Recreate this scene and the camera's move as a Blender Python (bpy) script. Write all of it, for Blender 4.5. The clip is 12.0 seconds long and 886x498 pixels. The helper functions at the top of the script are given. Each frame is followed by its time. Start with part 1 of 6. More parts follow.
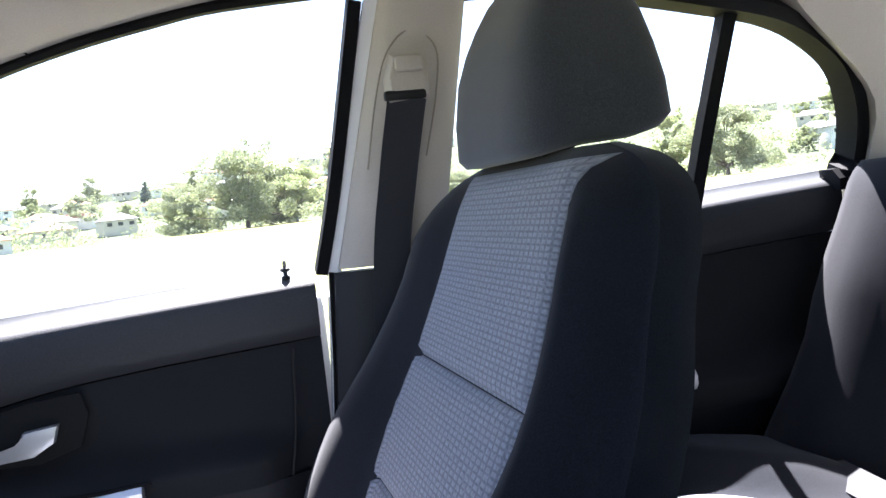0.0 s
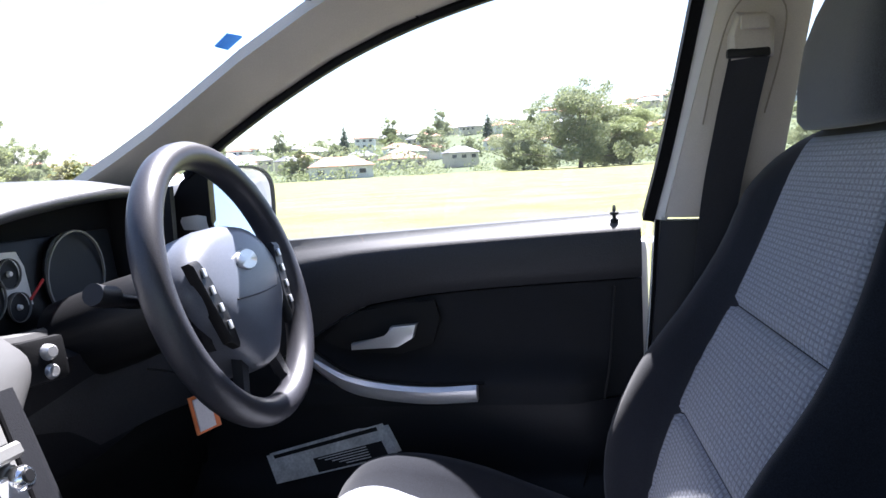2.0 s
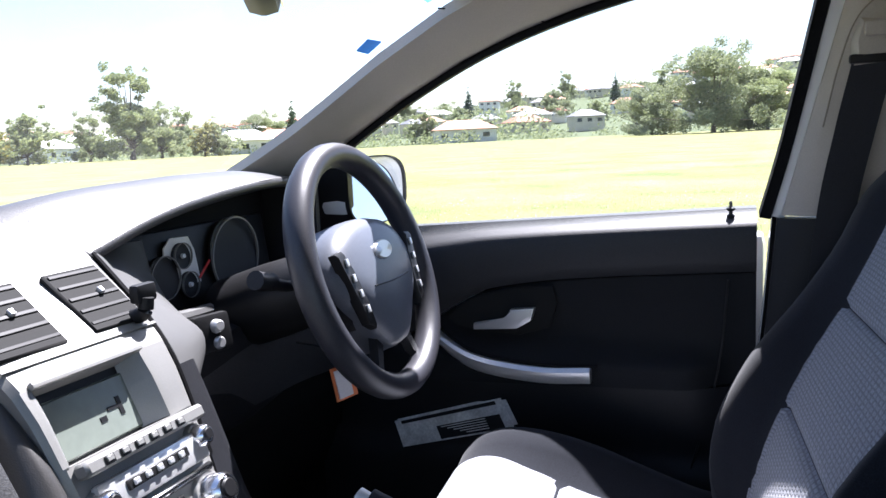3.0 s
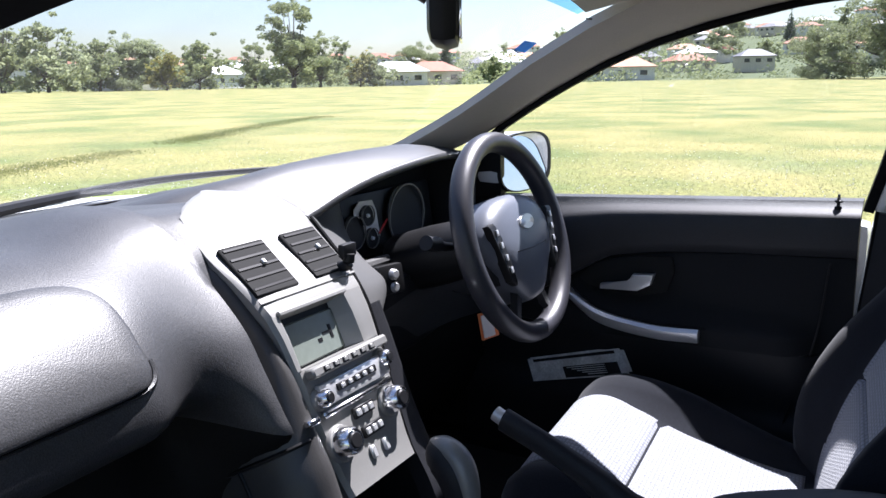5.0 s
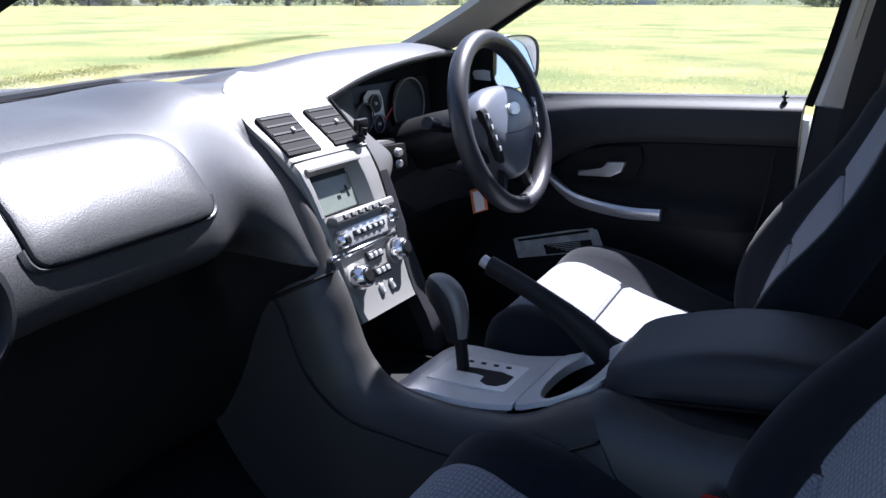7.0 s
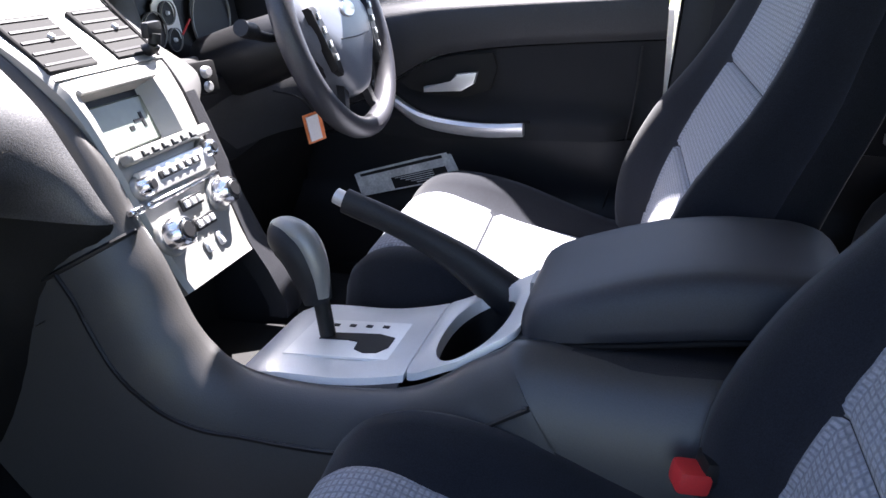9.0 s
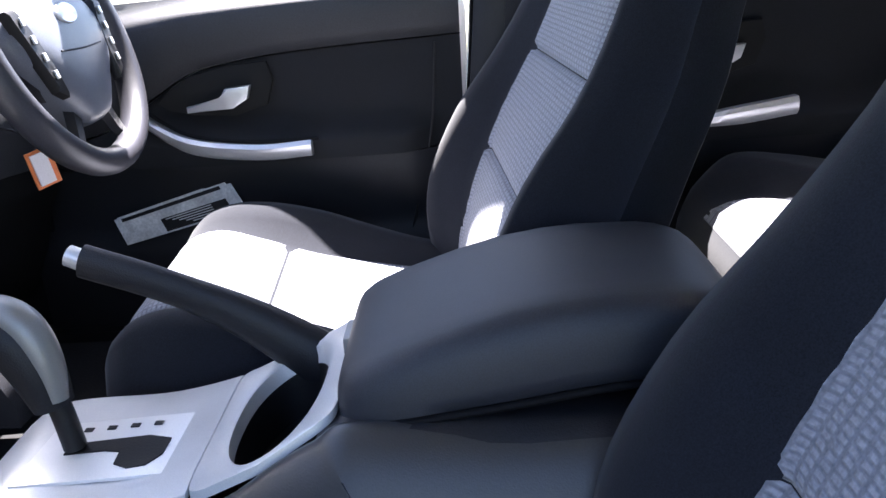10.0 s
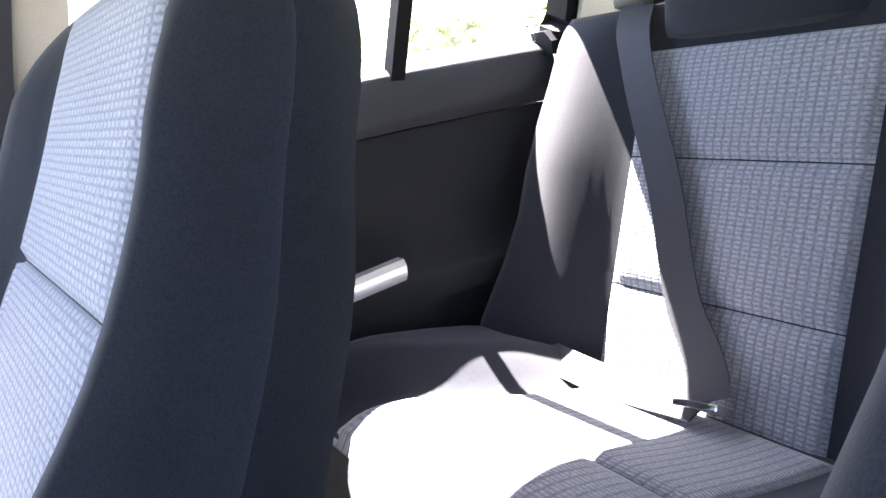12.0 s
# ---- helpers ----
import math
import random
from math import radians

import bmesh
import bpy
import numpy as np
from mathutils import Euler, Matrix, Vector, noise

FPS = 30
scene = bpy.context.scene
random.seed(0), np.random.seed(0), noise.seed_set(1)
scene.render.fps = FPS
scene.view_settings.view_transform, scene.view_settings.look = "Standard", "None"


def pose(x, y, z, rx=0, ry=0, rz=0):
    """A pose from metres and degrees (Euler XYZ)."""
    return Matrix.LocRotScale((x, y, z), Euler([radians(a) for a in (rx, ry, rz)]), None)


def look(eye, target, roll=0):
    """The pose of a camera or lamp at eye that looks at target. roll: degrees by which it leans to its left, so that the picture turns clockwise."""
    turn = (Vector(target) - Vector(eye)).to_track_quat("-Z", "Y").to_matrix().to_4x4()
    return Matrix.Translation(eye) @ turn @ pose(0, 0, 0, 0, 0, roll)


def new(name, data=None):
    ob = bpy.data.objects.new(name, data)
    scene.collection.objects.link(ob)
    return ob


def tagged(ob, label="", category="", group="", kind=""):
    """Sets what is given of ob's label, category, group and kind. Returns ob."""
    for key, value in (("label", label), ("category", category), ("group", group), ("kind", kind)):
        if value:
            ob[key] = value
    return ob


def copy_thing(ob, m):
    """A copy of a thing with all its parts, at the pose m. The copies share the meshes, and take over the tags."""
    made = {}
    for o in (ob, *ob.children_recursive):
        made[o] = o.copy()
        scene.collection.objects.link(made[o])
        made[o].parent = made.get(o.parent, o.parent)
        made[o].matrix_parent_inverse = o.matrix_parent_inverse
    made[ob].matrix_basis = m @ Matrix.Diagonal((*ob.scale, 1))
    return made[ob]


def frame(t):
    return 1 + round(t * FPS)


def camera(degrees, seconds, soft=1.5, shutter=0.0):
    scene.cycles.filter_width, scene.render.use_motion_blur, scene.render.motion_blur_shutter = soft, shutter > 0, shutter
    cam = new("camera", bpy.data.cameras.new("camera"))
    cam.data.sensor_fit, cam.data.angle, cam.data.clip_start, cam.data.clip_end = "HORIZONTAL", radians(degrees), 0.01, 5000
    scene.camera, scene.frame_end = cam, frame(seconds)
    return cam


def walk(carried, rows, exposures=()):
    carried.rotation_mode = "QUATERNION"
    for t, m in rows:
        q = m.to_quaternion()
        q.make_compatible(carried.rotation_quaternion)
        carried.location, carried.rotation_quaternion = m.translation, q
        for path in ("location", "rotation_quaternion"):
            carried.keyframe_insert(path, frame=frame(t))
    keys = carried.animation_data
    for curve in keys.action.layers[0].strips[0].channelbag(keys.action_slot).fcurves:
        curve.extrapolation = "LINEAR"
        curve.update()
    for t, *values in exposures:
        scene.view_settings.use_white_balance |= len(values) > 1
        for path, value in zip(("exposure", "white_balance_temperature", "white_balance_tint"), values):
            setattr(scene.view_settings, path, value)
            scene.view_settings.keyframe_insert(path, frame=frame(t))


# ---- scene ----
cam = camera(58.0, 12.0)
PATH = [
    (0, (0.444, -0.389, 1.06), (0.86, 1.564, 0.941), -6.5),
    (0.5, (0.436, -0.402, 1.066), (0.639, 1.582, 0.917), -5.3),
    (1, (0.438, -0.427, 1.068), (0.425, 1.566, 0.894), -4.4),
    (1.5, (0.43, -0.457, 1.064), (0.237, 1.525, 0.882), -3.6),
    (2, (0.441, -0.49, 1.068), (0.047, 1.461, 0.872), -3.0),
    (2.5, (0.445, -0.529, 1.097), (-0.1, 1.38, 0.854), -2.8),
    (3, (0.464, -0.57, 1.116), (-0.222, 1.289, 0.845), -2.6),
    (3.5, (0.496, -0.616, 1.148), (-0.315, 1.184, 0.829), -2.3),
    (5.5, (0.588, -0.851, 1.212), (-0.434, 0.81, 0.767), -0.5),
    (6, (0.613, -0.908, 1.213), (-0.402, 0.747, 0.729), 0.1),
    (6.5, (0.653, -0.959, 1.196), (-0.349, 0.69, 0.669), 0.2),
    (7, (0.683, -0.997, 1.173), (-0.282, 0.65, 0.577), 0.2),
    (9, (0.52, -0.794, 1.068), (-0.011, 0.995, 0.348), -1.3),
    (9.5, (0.514, -0.688, 1.042), (0.157, 1.148, 0.335), -2.9),
    (10, (0.49, -0.598, 1.016), (0.43, 1.276, 0.322), -3.4),
    (10.5, (0.508, -0.479, 1.009), (0.699, 1.391, 0.329), -4.7),
    (11, (0.509, -0.391, 1.005), (1.050, 1.44, 0.413), -6.2),
    (11.5, (0.543, -0.307, 0.999), (1.354, 1.463, 0.488), -6.5),
    (12, (0.578, -0.233, 0.995), (1.533, 1.474, 0.577), -6.9),
]
walk(cam, [(t, look(eye, target, roll)) for t, eye, target, roll in PATH],
     [(0, 3.45, 5950, 17), (1, 3.2, 5950, 17), (2, 2.7, 5900, 17), (3.5, 2.35, 5850, 17), (5.5, 1.85, 5850, 17), (7, 2.1, 5650, 17), (9, 3.55, 6200, 18), (9.5, 3.35, 6200, 18), (10, 3.9, 6200, 18), (10.5, 4.3, 6050, 18), (11, 4.8, 6050, 17), (11.5, 5.05, 6300, 17), (12, 5.25, 6500, 17)])

# ---- light ----
SUN = Vector((0.048, 0.475, 0.875)).normalized()
world = bpy.data.worlds.new("sky")
scene.world = world
world.use_nodes = True
wn = world.node_tree.nodes
sky = wn.new("ShaderNodeTexSky")
sky.sky_type, sky.sun_disc = "NISHITA", False
sky.sun_elevation = math.asin(SUN.z)
sky.sun_rotation = math.atan2(SUN.x, SUN.y)
sky.air_density, sky.dust_density = 1.0, 1.2
world.node_tree.links.new(sky.outputs[0], wn["Background"].inputs[0])
wn["Background"].inputs[1].default_value = 0.052
sun = new("sun", bpy.data.lights.new("sun", "SUN"))
sun.data.energy, sun.data.angle, sun.data.color = 5.0, radians(0.53), (1.0, 0.95, 0.88)
sun.matrix_world = look(SUN * 50, (0, 0, 0))

# ---- materials ----
def material(name, colour, rough=0.6, metal=0.0, grain=0.0, grain_size=0.002, stain=0.0, stain_size=0.1, bump=0.0, second=None):
    """A painted, moulded or woven surface with fine grain, broad stains and relief."""
    m = bpy.data.materials.new(name)
    m.use_nodes = True
    n, l = m.node_tree.nodes, m.node_tree.links
    b = n["Principled BSDF"]
    b.inputs["Base Color"].default_value = (*colour, 1)
    b.inputs["Roughness"].default_value = rough
    b.inputs["Metallic"].default_value = metal
    at = n.new("ShaderNodeTexCoord").outputs["Object"]
    last = None
    if grain or stain or second:
        fine, broad = n.new("ShaderNodeTexNoise"), n.new("ShaderNodeTexNoise")
        fine.inputs["Scale"].default_value = 1 / grain_size
        broad.inputs["Scale"].default_value = 1 / stain_size
        broad.inputs["Detail"].default_value = 6
        for t in (fine, broad):
            l.new(at, t.inputs["Vector"])
        mix = n.new("ShaderNodeMix")
        mix.data_type = "RGBA"
        low = second or tuple(c * (1 - stain) for c in colour)
        mix.inputs["A"].default_value, mix.inputs["B"].default_value = (*low, 1), (*colour, 1)
        ramp = n.new("ShaderNodeMapRange")
        ramp.inputs[1].default_value, ramp.inputs[2].default_value = 0.35, 0.65
        l.new(broad.outputs["Fac"], ramp.inputs[0])
        l.new(ramp.outputs[0], mix.inputs["Factor"])
        hsv = n.new("ShaderNodeHueSaturation")
        g = n.new("ShaderNodeMapRange")
        g.inputs[1].default_value, g.inputs[2].default_value = 0.3, 0.7
        g.inputs[3].default_value, g.inputs[4].default_value = 1 - grain, 1 + grain
        l.new(fine.outputs["Fac"], g.inputs[0])
        l.new(g.outputs[0], hsv.inputs["Value"])
        l.new(mix.outputs["Result"], hsv.inputs["Color"])
        l.new(hsv.outputs[0], b.inputs["Base Color"])
        last = fine
    if bump and last:
        bn = n.new("ShaderNodeBump")
        bn.inputs["Strength"].default_value, bn.inputs["Distance"].default_value = bump, grain_size * 0.5
        l.new(last.outputs["Fac"], bn.inputs["Height"])
        l.new(bn.outputs[0], b.inputs["Normal"])
    return m


def woven(name, dark, light, wide, high):
    """Seat cloth: columns of short pale stitches, wide apart and high over one another, on a dark ground, with relief."""
    m = material(name, dark, 0.95)
    n, l = m.node_tree.nodes, m.node_tree.links
    b = n["Principled BSDF"]
    uv = n.new("ShaderNodeTexCoord").outputs["UV"]
    noise_node = n.new("ShaderNodeTexNoise")
    noise_node.inputs["Scale"].default_value = 260
    l.new(uv, noise_node.inputs["Vector"])
    split = n.new("ShaderNodeSeparateXYZ")
    l.new(uv, split.inputs[0])
    masks = []
    for axis, pitch, lo, hi in (("X", wide, 0.26, 0.44), ("Y", high, 0.20, 0.46)):
        scaled, fract, centre, away = (n.new("ShaderNodeMath") for _ in range(4))
        scaled.operation, fract.operation, centre.operation, away.operation = "DIVIDE", "FRACT", "SUBTRACT", "ABSOLUTE"
        scaled.inputs[1].default_value, centre.inputs[1].default_value = pitch, 0.5
        l.new(split.outputs[axis], scaled.inputs[0])
        l.new(scaled.outputs[0], fract.inputs[0])
        l.new(fract.outputs[0], centre.inputs[0])
        l.new(centre.outputs[0], away.inputs[0])
        edge = n.new("ShaderNodeMapRange")
        edge.interpolation_type = "SMOOTHSTEP"
        edge.inputs[1].default_value, edge.inputs[2].default_value, edge.inputs[3].default_value, edge.inputs[4].default_value = lo, hi, 1.0, 0.0
        l.new(away.outputs[0], edge.inputs[0])
        masks.append(edge)
    stitch, mix = n.new("ShaderNodeMath"), n.new("ShaderNodeMix")
    stitch.operation, mix.data_type = "MULTIPLY", "RGBA"
    l.new(masks[0].outputs[0], stitch.inputs[0])
    l.new(masks[1].outputs[0], stitch.inputs[1])
    mix.inputs["A"].default_value, mix.inputs["B"].default_value = (*dark, 1), (*light, 1)
    l.new(stitch.outputs[0], mix.inputs["Factor"])
    hsv = n.new("ShaderNodeHueSaturation")
    g = n.new("ShaderNodeMapRange")
    g.inputs[1].default_value, g.inputs[2].default_value, g.inputs[3].default_value, g.inputs[4].default_value = 0.3, 0.7, 0.75, 1.25
    l.new(noise_node.outputs["Fac"], g.inputs[0])
    l.new(g.outputs[0], hsv.inputs["Value"])
    l.new(mix.outputs["Result"], hsv.inputs["Color"])
    l.new(hsv.outputs[0], b.inputs["Base Color"])
    bn = n.new("ShaderNodeBump")
    bn.inputs["Strength"].default_value, bn.inputs["Distance"].default_value = 0.6, 0.0012
    l.new(stitch.outputs[0], bn.inputs["Height"])
    l.new(bn.outputs[0], b.inputs["Normal"])
    b.inputs["Sheen Weight"].default_value = 0.15
    return m


def glass(name, tint=(0.97, 0.98, 0.98), gloss=0.06, haze=0.0):
    m = bpy.data.materials.new(name)
    m.use_nodes = True
    n, l = m.node_tree.nodes, m.node_tree.links
    n.remove(n["Principled BSDF"])
    clear, shine, mix = n.new("ShaderNodeBsdfTransparent"), n.new("ShaderNodeBsdfGlossy"), n.new("ShaderNodeMixShader")
    clear.inputs[0].default_value = (*tint, 1)
    shine.inputs["Roughness"].default_value = 0.02
    mix.inputs[0].default_value = gloss
    l.new(clear.outputs[0], mix.inputs[1])
    l.new(shine.outputs[0], mix.inputs[2])
    out = mix
    if haze:
        # diffuse layer for dust, and for glare painted as a pale veil
        dust_veil, mix2, tex = n.new("ShaderNodeBsdfDiffuse"), n.new("ShaderNodeMixShader"), n.new("ShaderNodeTexNoise")
        tex.inputs["Scale"].default_value, tex.inputs["Detail"].default_value = 6, 8
        ramp = n.new("ShaderNodeMapRange")
        ramp.inputs[1].default_value, ramp.inputs[2].default_value, ramp.inputs[3].default_value, ramp.inputs[4].default_value = 0.3, 0.8, haze * 0.4, haze * 1.6
        dust_veil.inputs[0].default_value = (0.8, 0.8, 0.78, 1)
        l.new(n.new("ShaderNodeTexCoord").outputs["Object"], tex.inputs["Vector"])
        l.new(tex.outputs["Fac"], ramp.inputs[0])
        l.new(ramp.outputs[0], mix2.inputs[0])
        l.new(mix.outputs[0], mix2.inputs[1])
        l.new(dust_veil.outputs[0], mix2.inputs[2])
        out = mix2
    l.new(out.outputs[0], n["Material Output"].inputs[0])
    return m


CLOTH = material("charcoal seat cloth", (0.0112, 0.0127, 0.0176), 0.95, grain=0.35, grain_size=0.0012, stain=0.15, stain_size=0.08, bump=0.25)
CLOTH.node_tree.nodes["Principled BSDF"].inputs["Sheen Weight"].default_value = 0.12
WEAVE = woven("grey woven insert cloth", (0.158, 0.166, 0.192), (0.242, 0.253, 0.288), 0.0118, 0.0057)
# seat cloth made paler: windscreen light on the headrests put into the colour
LIT_HEADCLOTH = material("charcoal headrest cloth lightened for screen light", (0.045, 0.048, 0.054), 0.95, grain=0.3, grain_size=0.0012, stain=0.12, stain_size=0.08, bump=0.25)
LIT_HEADCLOTH.node_tree.nodes["Principled BSDF"].inputs["Sheen Weight"].default_value = 0.3
LIT_HEADCLOTH.node_tree.nodes["Principled BSDF"].inputs["Specular IOR Level"].default_value = 0.12
PLASTIC = material("charcoal grained plastic", (0.0125, 0.013, 0.016), 0.5, grain=0.2, grain_size=0.0014, stain=0.1, stain_size=0.15, bump=0.5)
DASH = material("charcoal dashboard skin", (0.042, 0.0425, 0.0455), 0.45, grain=0.45, grain_size=0.0016, stain=0.2, stain_size=0.09, bump=0.4)
BLACK = material("black plastic", (0.008, 0.008, 0.009), 0.45, grain=0.15, grain_size=0.002, bump=0.2)
RUBBER = material("black rubber", (0.007, 0.007, 0.008), 0.7, grain=0.2, grain_size=0.003)
SILVER = material("silver grey satin plastic", (0.25, 0.247, 0.237), 0.42, metal=0.35, grain=0.06, grain_size=0.001, stain=0.05, bump=0.1)
BRIGHT = material("bright silver trim", (0.62, 0.62, 0.63), 0.3, metal=0.6, grain=0.04, grain_size=0.002)
CHROME = material("chrome", (0.8, 0.8, 0.82), 0.18, metal=1.0)
BEIGE = material("warm grey pillar plastic", (0.46, 0.42, 0.37), 0.65, grain=0.06, grain_size=0.0015, stain=0.06, bump=0.3)
LINER = material("warm grey headlining cloth", (0.47, 0.44, 0.39), 0.95, grain=0.12, grain_size=0.0015, stain=0.06, bump=0.3)
WHITE = material("white car paint", (0.78, 0.79, 0.80), 0.25, grain=0.01, grain_size=0.01, stain=0.03, stain_size=0.3)
DASH.node_tree.nodes["Principled BSDF"].inputs["Specular IOR Level"].default_value = 0.6
RUBBER.node_tree.nodes["Principled BSDF"].inputs["Specular IOR Level"].default_value = 0.1
CLOTH.node_tree.nodes["Principled BSDF"].inputs["Specular IOR Level"].default_value = 0.12
for m in (PLASTIC, BLACK):
    m.node_tree.nodes["Principled BSDF"].inputs["Specular IOR Level"].default_value = 0.3
WHITE.node_tree.nodes["Principled BSDF"].inputs["Coat Weight"].default_value = 0.5
CARPET = material("black carpet", (0.006, 0.006, 0.007), 1.0, grain=0.5, grain_size=0.003, stain=0.3, bump=0.6)
WEBBING = material("black seat belt webbing", (0.012, 0.013, 0.018), 0.75, grain=0.3, grain_size=0.0015, bump=0.3)
WHEELSKIN = material("dark steering wheel leather", (0.030, 0.030, 0.037), 0.40, grain=0.2, grain_size=0.0015, bump=0.3)
SCREEN = material("grey green display", (0.14, 0.16, 0.14), 0.2, grain=0.05, grain_size=0.01)
RED = material("red plastic", (0.55, 0.03, 0.03), 0.4, grain=0.05)
PAPER = material("printed paper", (0.72, 0.72, 0.70), 0.8, grain=0.15, grain_size=0.004, stain=0.3, stain_size=0.03)
ORANGE = material("orange tag", (0.75, 0.2, 0.06), 0.6, grain=0.05)
TAGWHITE = material("white tag print", (0.7, 0.66, 0.66), 0.6, grain=0.05)
BLUE = material("blue sticker", (0.05, 0.25, 0.75), 0.5, grain=0.05)
WEAVE_REAR = woven("coarse grey woven insert cloth", (0.125, 0.131, 0.153), (0.205, 0.214, 0.245), 0.0114, 0.0046)
# haze paints a glare veil that washes out the landscape, beyond thin dust
GLASS = glass("window glass", haze=0.04)
CLEAR = glass("clean window glass", gloss=0.04)
# part dust, part painted glare over the view ahead
SCREENGLASS = glass("dusty windscreen glass with glare veil", (0.99, 0.995, 0.995), 0.03, haze=0.065)
BANDGLASS = glass("blue tinted sun band glass", (0.60, 0.84, 0.98), 0.03)
VINYL = material("charcoal blue armrest vinyl", (0.020, 0.022, 0.029), 0.55, grain=0.25, grain_size=0.0011, stain=0.12, stain_size=0.1, bump=0.2)
DOORCLOTH = material("charcoal door cloth", (0.0066, 0.0072, 0.0095), 0.9, grain=0.35, grain_size=0.0012, stain=0.15, stain_size=0.08, bump=0.25)
SURROUND = material("pale silver console plastic", (0.88, 0.875, 0.86), 0.36, metal=0.2, grain=0.05, grain_size=0.001, stain=0.05, bump=0.1)
SIDE = material("satin grey side moulding", (0.085, 0.085, 0.085), 0.45, grain=0.08, grain_size=0.0012, stain=0.06, bump=0.15)
TRAY = material("mid grey console plastic", (0.74, 0.74, 0.735), 0.36, metal=0.3, grain=0.06, grain_size=0.001, stain=0.08, stain_size=0.05, bump=0.1)
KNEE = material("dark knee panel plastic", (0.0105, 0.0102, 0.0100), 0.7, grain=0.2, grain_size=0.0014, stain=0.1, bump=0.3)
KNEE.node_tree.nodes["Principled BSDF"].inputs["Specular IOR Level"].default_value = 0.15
HUB = material("grey blue satin cover", (0.105, 0.115, 0.140), 0.36, grain=0.15, grain_size=0.0012, bump=0.2)
TRIM = material("charcoal padded door trim", (0.019, 0.020, 0.024), 0.6, grain=0.25, grain_size=0.002, stain=0.12, stain_size=0.15, bump=0.4)
MIRROR = material("mirror", (0.85, 0.87, 0.9), 0.02, metal=1.0)

# ---- mesh helpers ----
def part(name, bm, mat, parent=None, label="", smooth=True, angle=40):
    """Link a bmesh as one mesh object, under a thing if one is given."""
    bmesh.ops.recalc_face_normals(bm, faces=bm.faces)
    me = bpy.data.meshes.new(name)
    if smooth:
        for fc in bm.faces:
            fc.smooth = True
        lim = radians(angle)
        for e in bm.edges:
            if len(e.link_faces) == 2 and e.calc_face_angle(0) > lim:
                e.smooth = False
    bm.to_mesh(me)
    bm.free()
    me.materials.append(mat)
    ob = new(name, me)
    ob.parent = parent
    if label:
        tagged(ob, label)
    return ob


def thing(name, label, category, group="", kind="", at=(0, 0, 0)):
    ob = new(name)
    ob.location = at
    ob.empty_display_size = 0.05
    return tagged(ob, label, category, group, kind)


def under(ob, parent):
    """Parent ob without moving it, for a thing whose base is not at the origin."""
    ob.parent = parent
    ob.matrix_parent_inverse = Matrix.Translation(parent.location).inverted()
    return ob


def loft(rings, caps=True, closed=True, bm=None):
    bm = bm or bmesh.new()
    vs = [[bm.verts.new(p) for p in r] for r in rings]
    n = len(vs[0])
    for a, b in zip(vs, vs[1:]):
        for i in range(n if closed else n - 1):
            j = (i + 1) % n
            bm.faces.new((a[i], a[j], b[j], b[i]))
    if caps and closed:
        bm.faces.new(vs[0][::-1])
        bm.faces.new(vs[-1])
    return bm


def box(c, size, bevel=0.0, m=None, seg=2, bm=None):
    own = bm is None
    bm = bm or bmesh.new()
    b2 = bmesh.new()
    bmesh.ops.create_cube(b2, size=1, matrix=Matrix.Diagonal((*size, 1)))
    if bevel:
        bmesh.ops.bevel(b2, geom=b2.edges[:], offset=bevel, segments=seg, profile=0.6, affect="EDGES")
    b2.transform(Matrix.Translation(c) @ (m or Matrix()))
    me = bpy.data.meshes.new("tmp")
    b2.to_mesh(me)
    b2.free()
    bm.from_mesh(me)
    bpy.data.meshes.remove(me)
    return bm


def cyl(c, axis, r0, r1, depth, n=24, bevel=0.0, bm=None):
    """A turned piece centred at c along axis, radius r0 at its foot and r1 at its head."""
    q = Vector(axis).normalized().to_track_quat("Z", "Y").to_matrix()
    prof = [(-depth / 2, r0), (depth / 2 - bevel, r1), (depth / 2, r1 - bevel)] if bevel else [(-depth / 2, r0), (depth / 2, r1)]
    return loft([[Vector(c) + q @ Vector((r * math.cos(2 * math.pi * k / n), r * math.sin(2 * math.pi * k / n), z)) for k in range(n)] for z, r in prof], bm=bm)


def smooth_path(pts, steps=6):
    """A Catmull-Rom line through the points."""
    pts = [Vector(p) for p in pts]
    ext = [2 * pts[0] - pts[1], *pts, 2 * pts[-1] - pts[-2]]
    out = []
    for a, b, c, d in zip(ext, ext[1:], ext[2:], ext[3:]):
        for k in range(steps):
            t = k / steps
            out.append(0.5 * (2 * b + (c - a) * t + (2 * a - 5 * b + 4 * c - d) * t * t + (3 * b - a - 3 * c + d) * t ** 3))
    return out + [pts[-1]]


def tube(pts, r, n=10, flat=1.0, side=None, steps=6, closed=False, bm=None):
    """A rod along a smooth line; flat squeezes it across side."""
    line = smooth_path(pts, steps) if steps > 1 else [Vector(p) for p in pts]
    rings = []
    for i, p in enumerate(line):
        d = (line[min(i + 1, len(line) - 1)] - line[max(i - 1, 0)]).normalized()
        s = Vector(side) if side else (Vector((0, 0, 1)) if abs(d.z) < 0.9 else Vector((1, 0, 0)))
        u = (s - d * s.dot(d)).normalized()
        w = d.cross(u)
        rr = r(i / (len(line) - 1)) if callable(r) else r
        rings.append([p + u * (rr * flat * math.cos(2 * math.pi * k / n)) + w * (rr * math.sin(2 * math.pi * k / n)) for k in range(n)])
    return loft(rings, bm=bm)


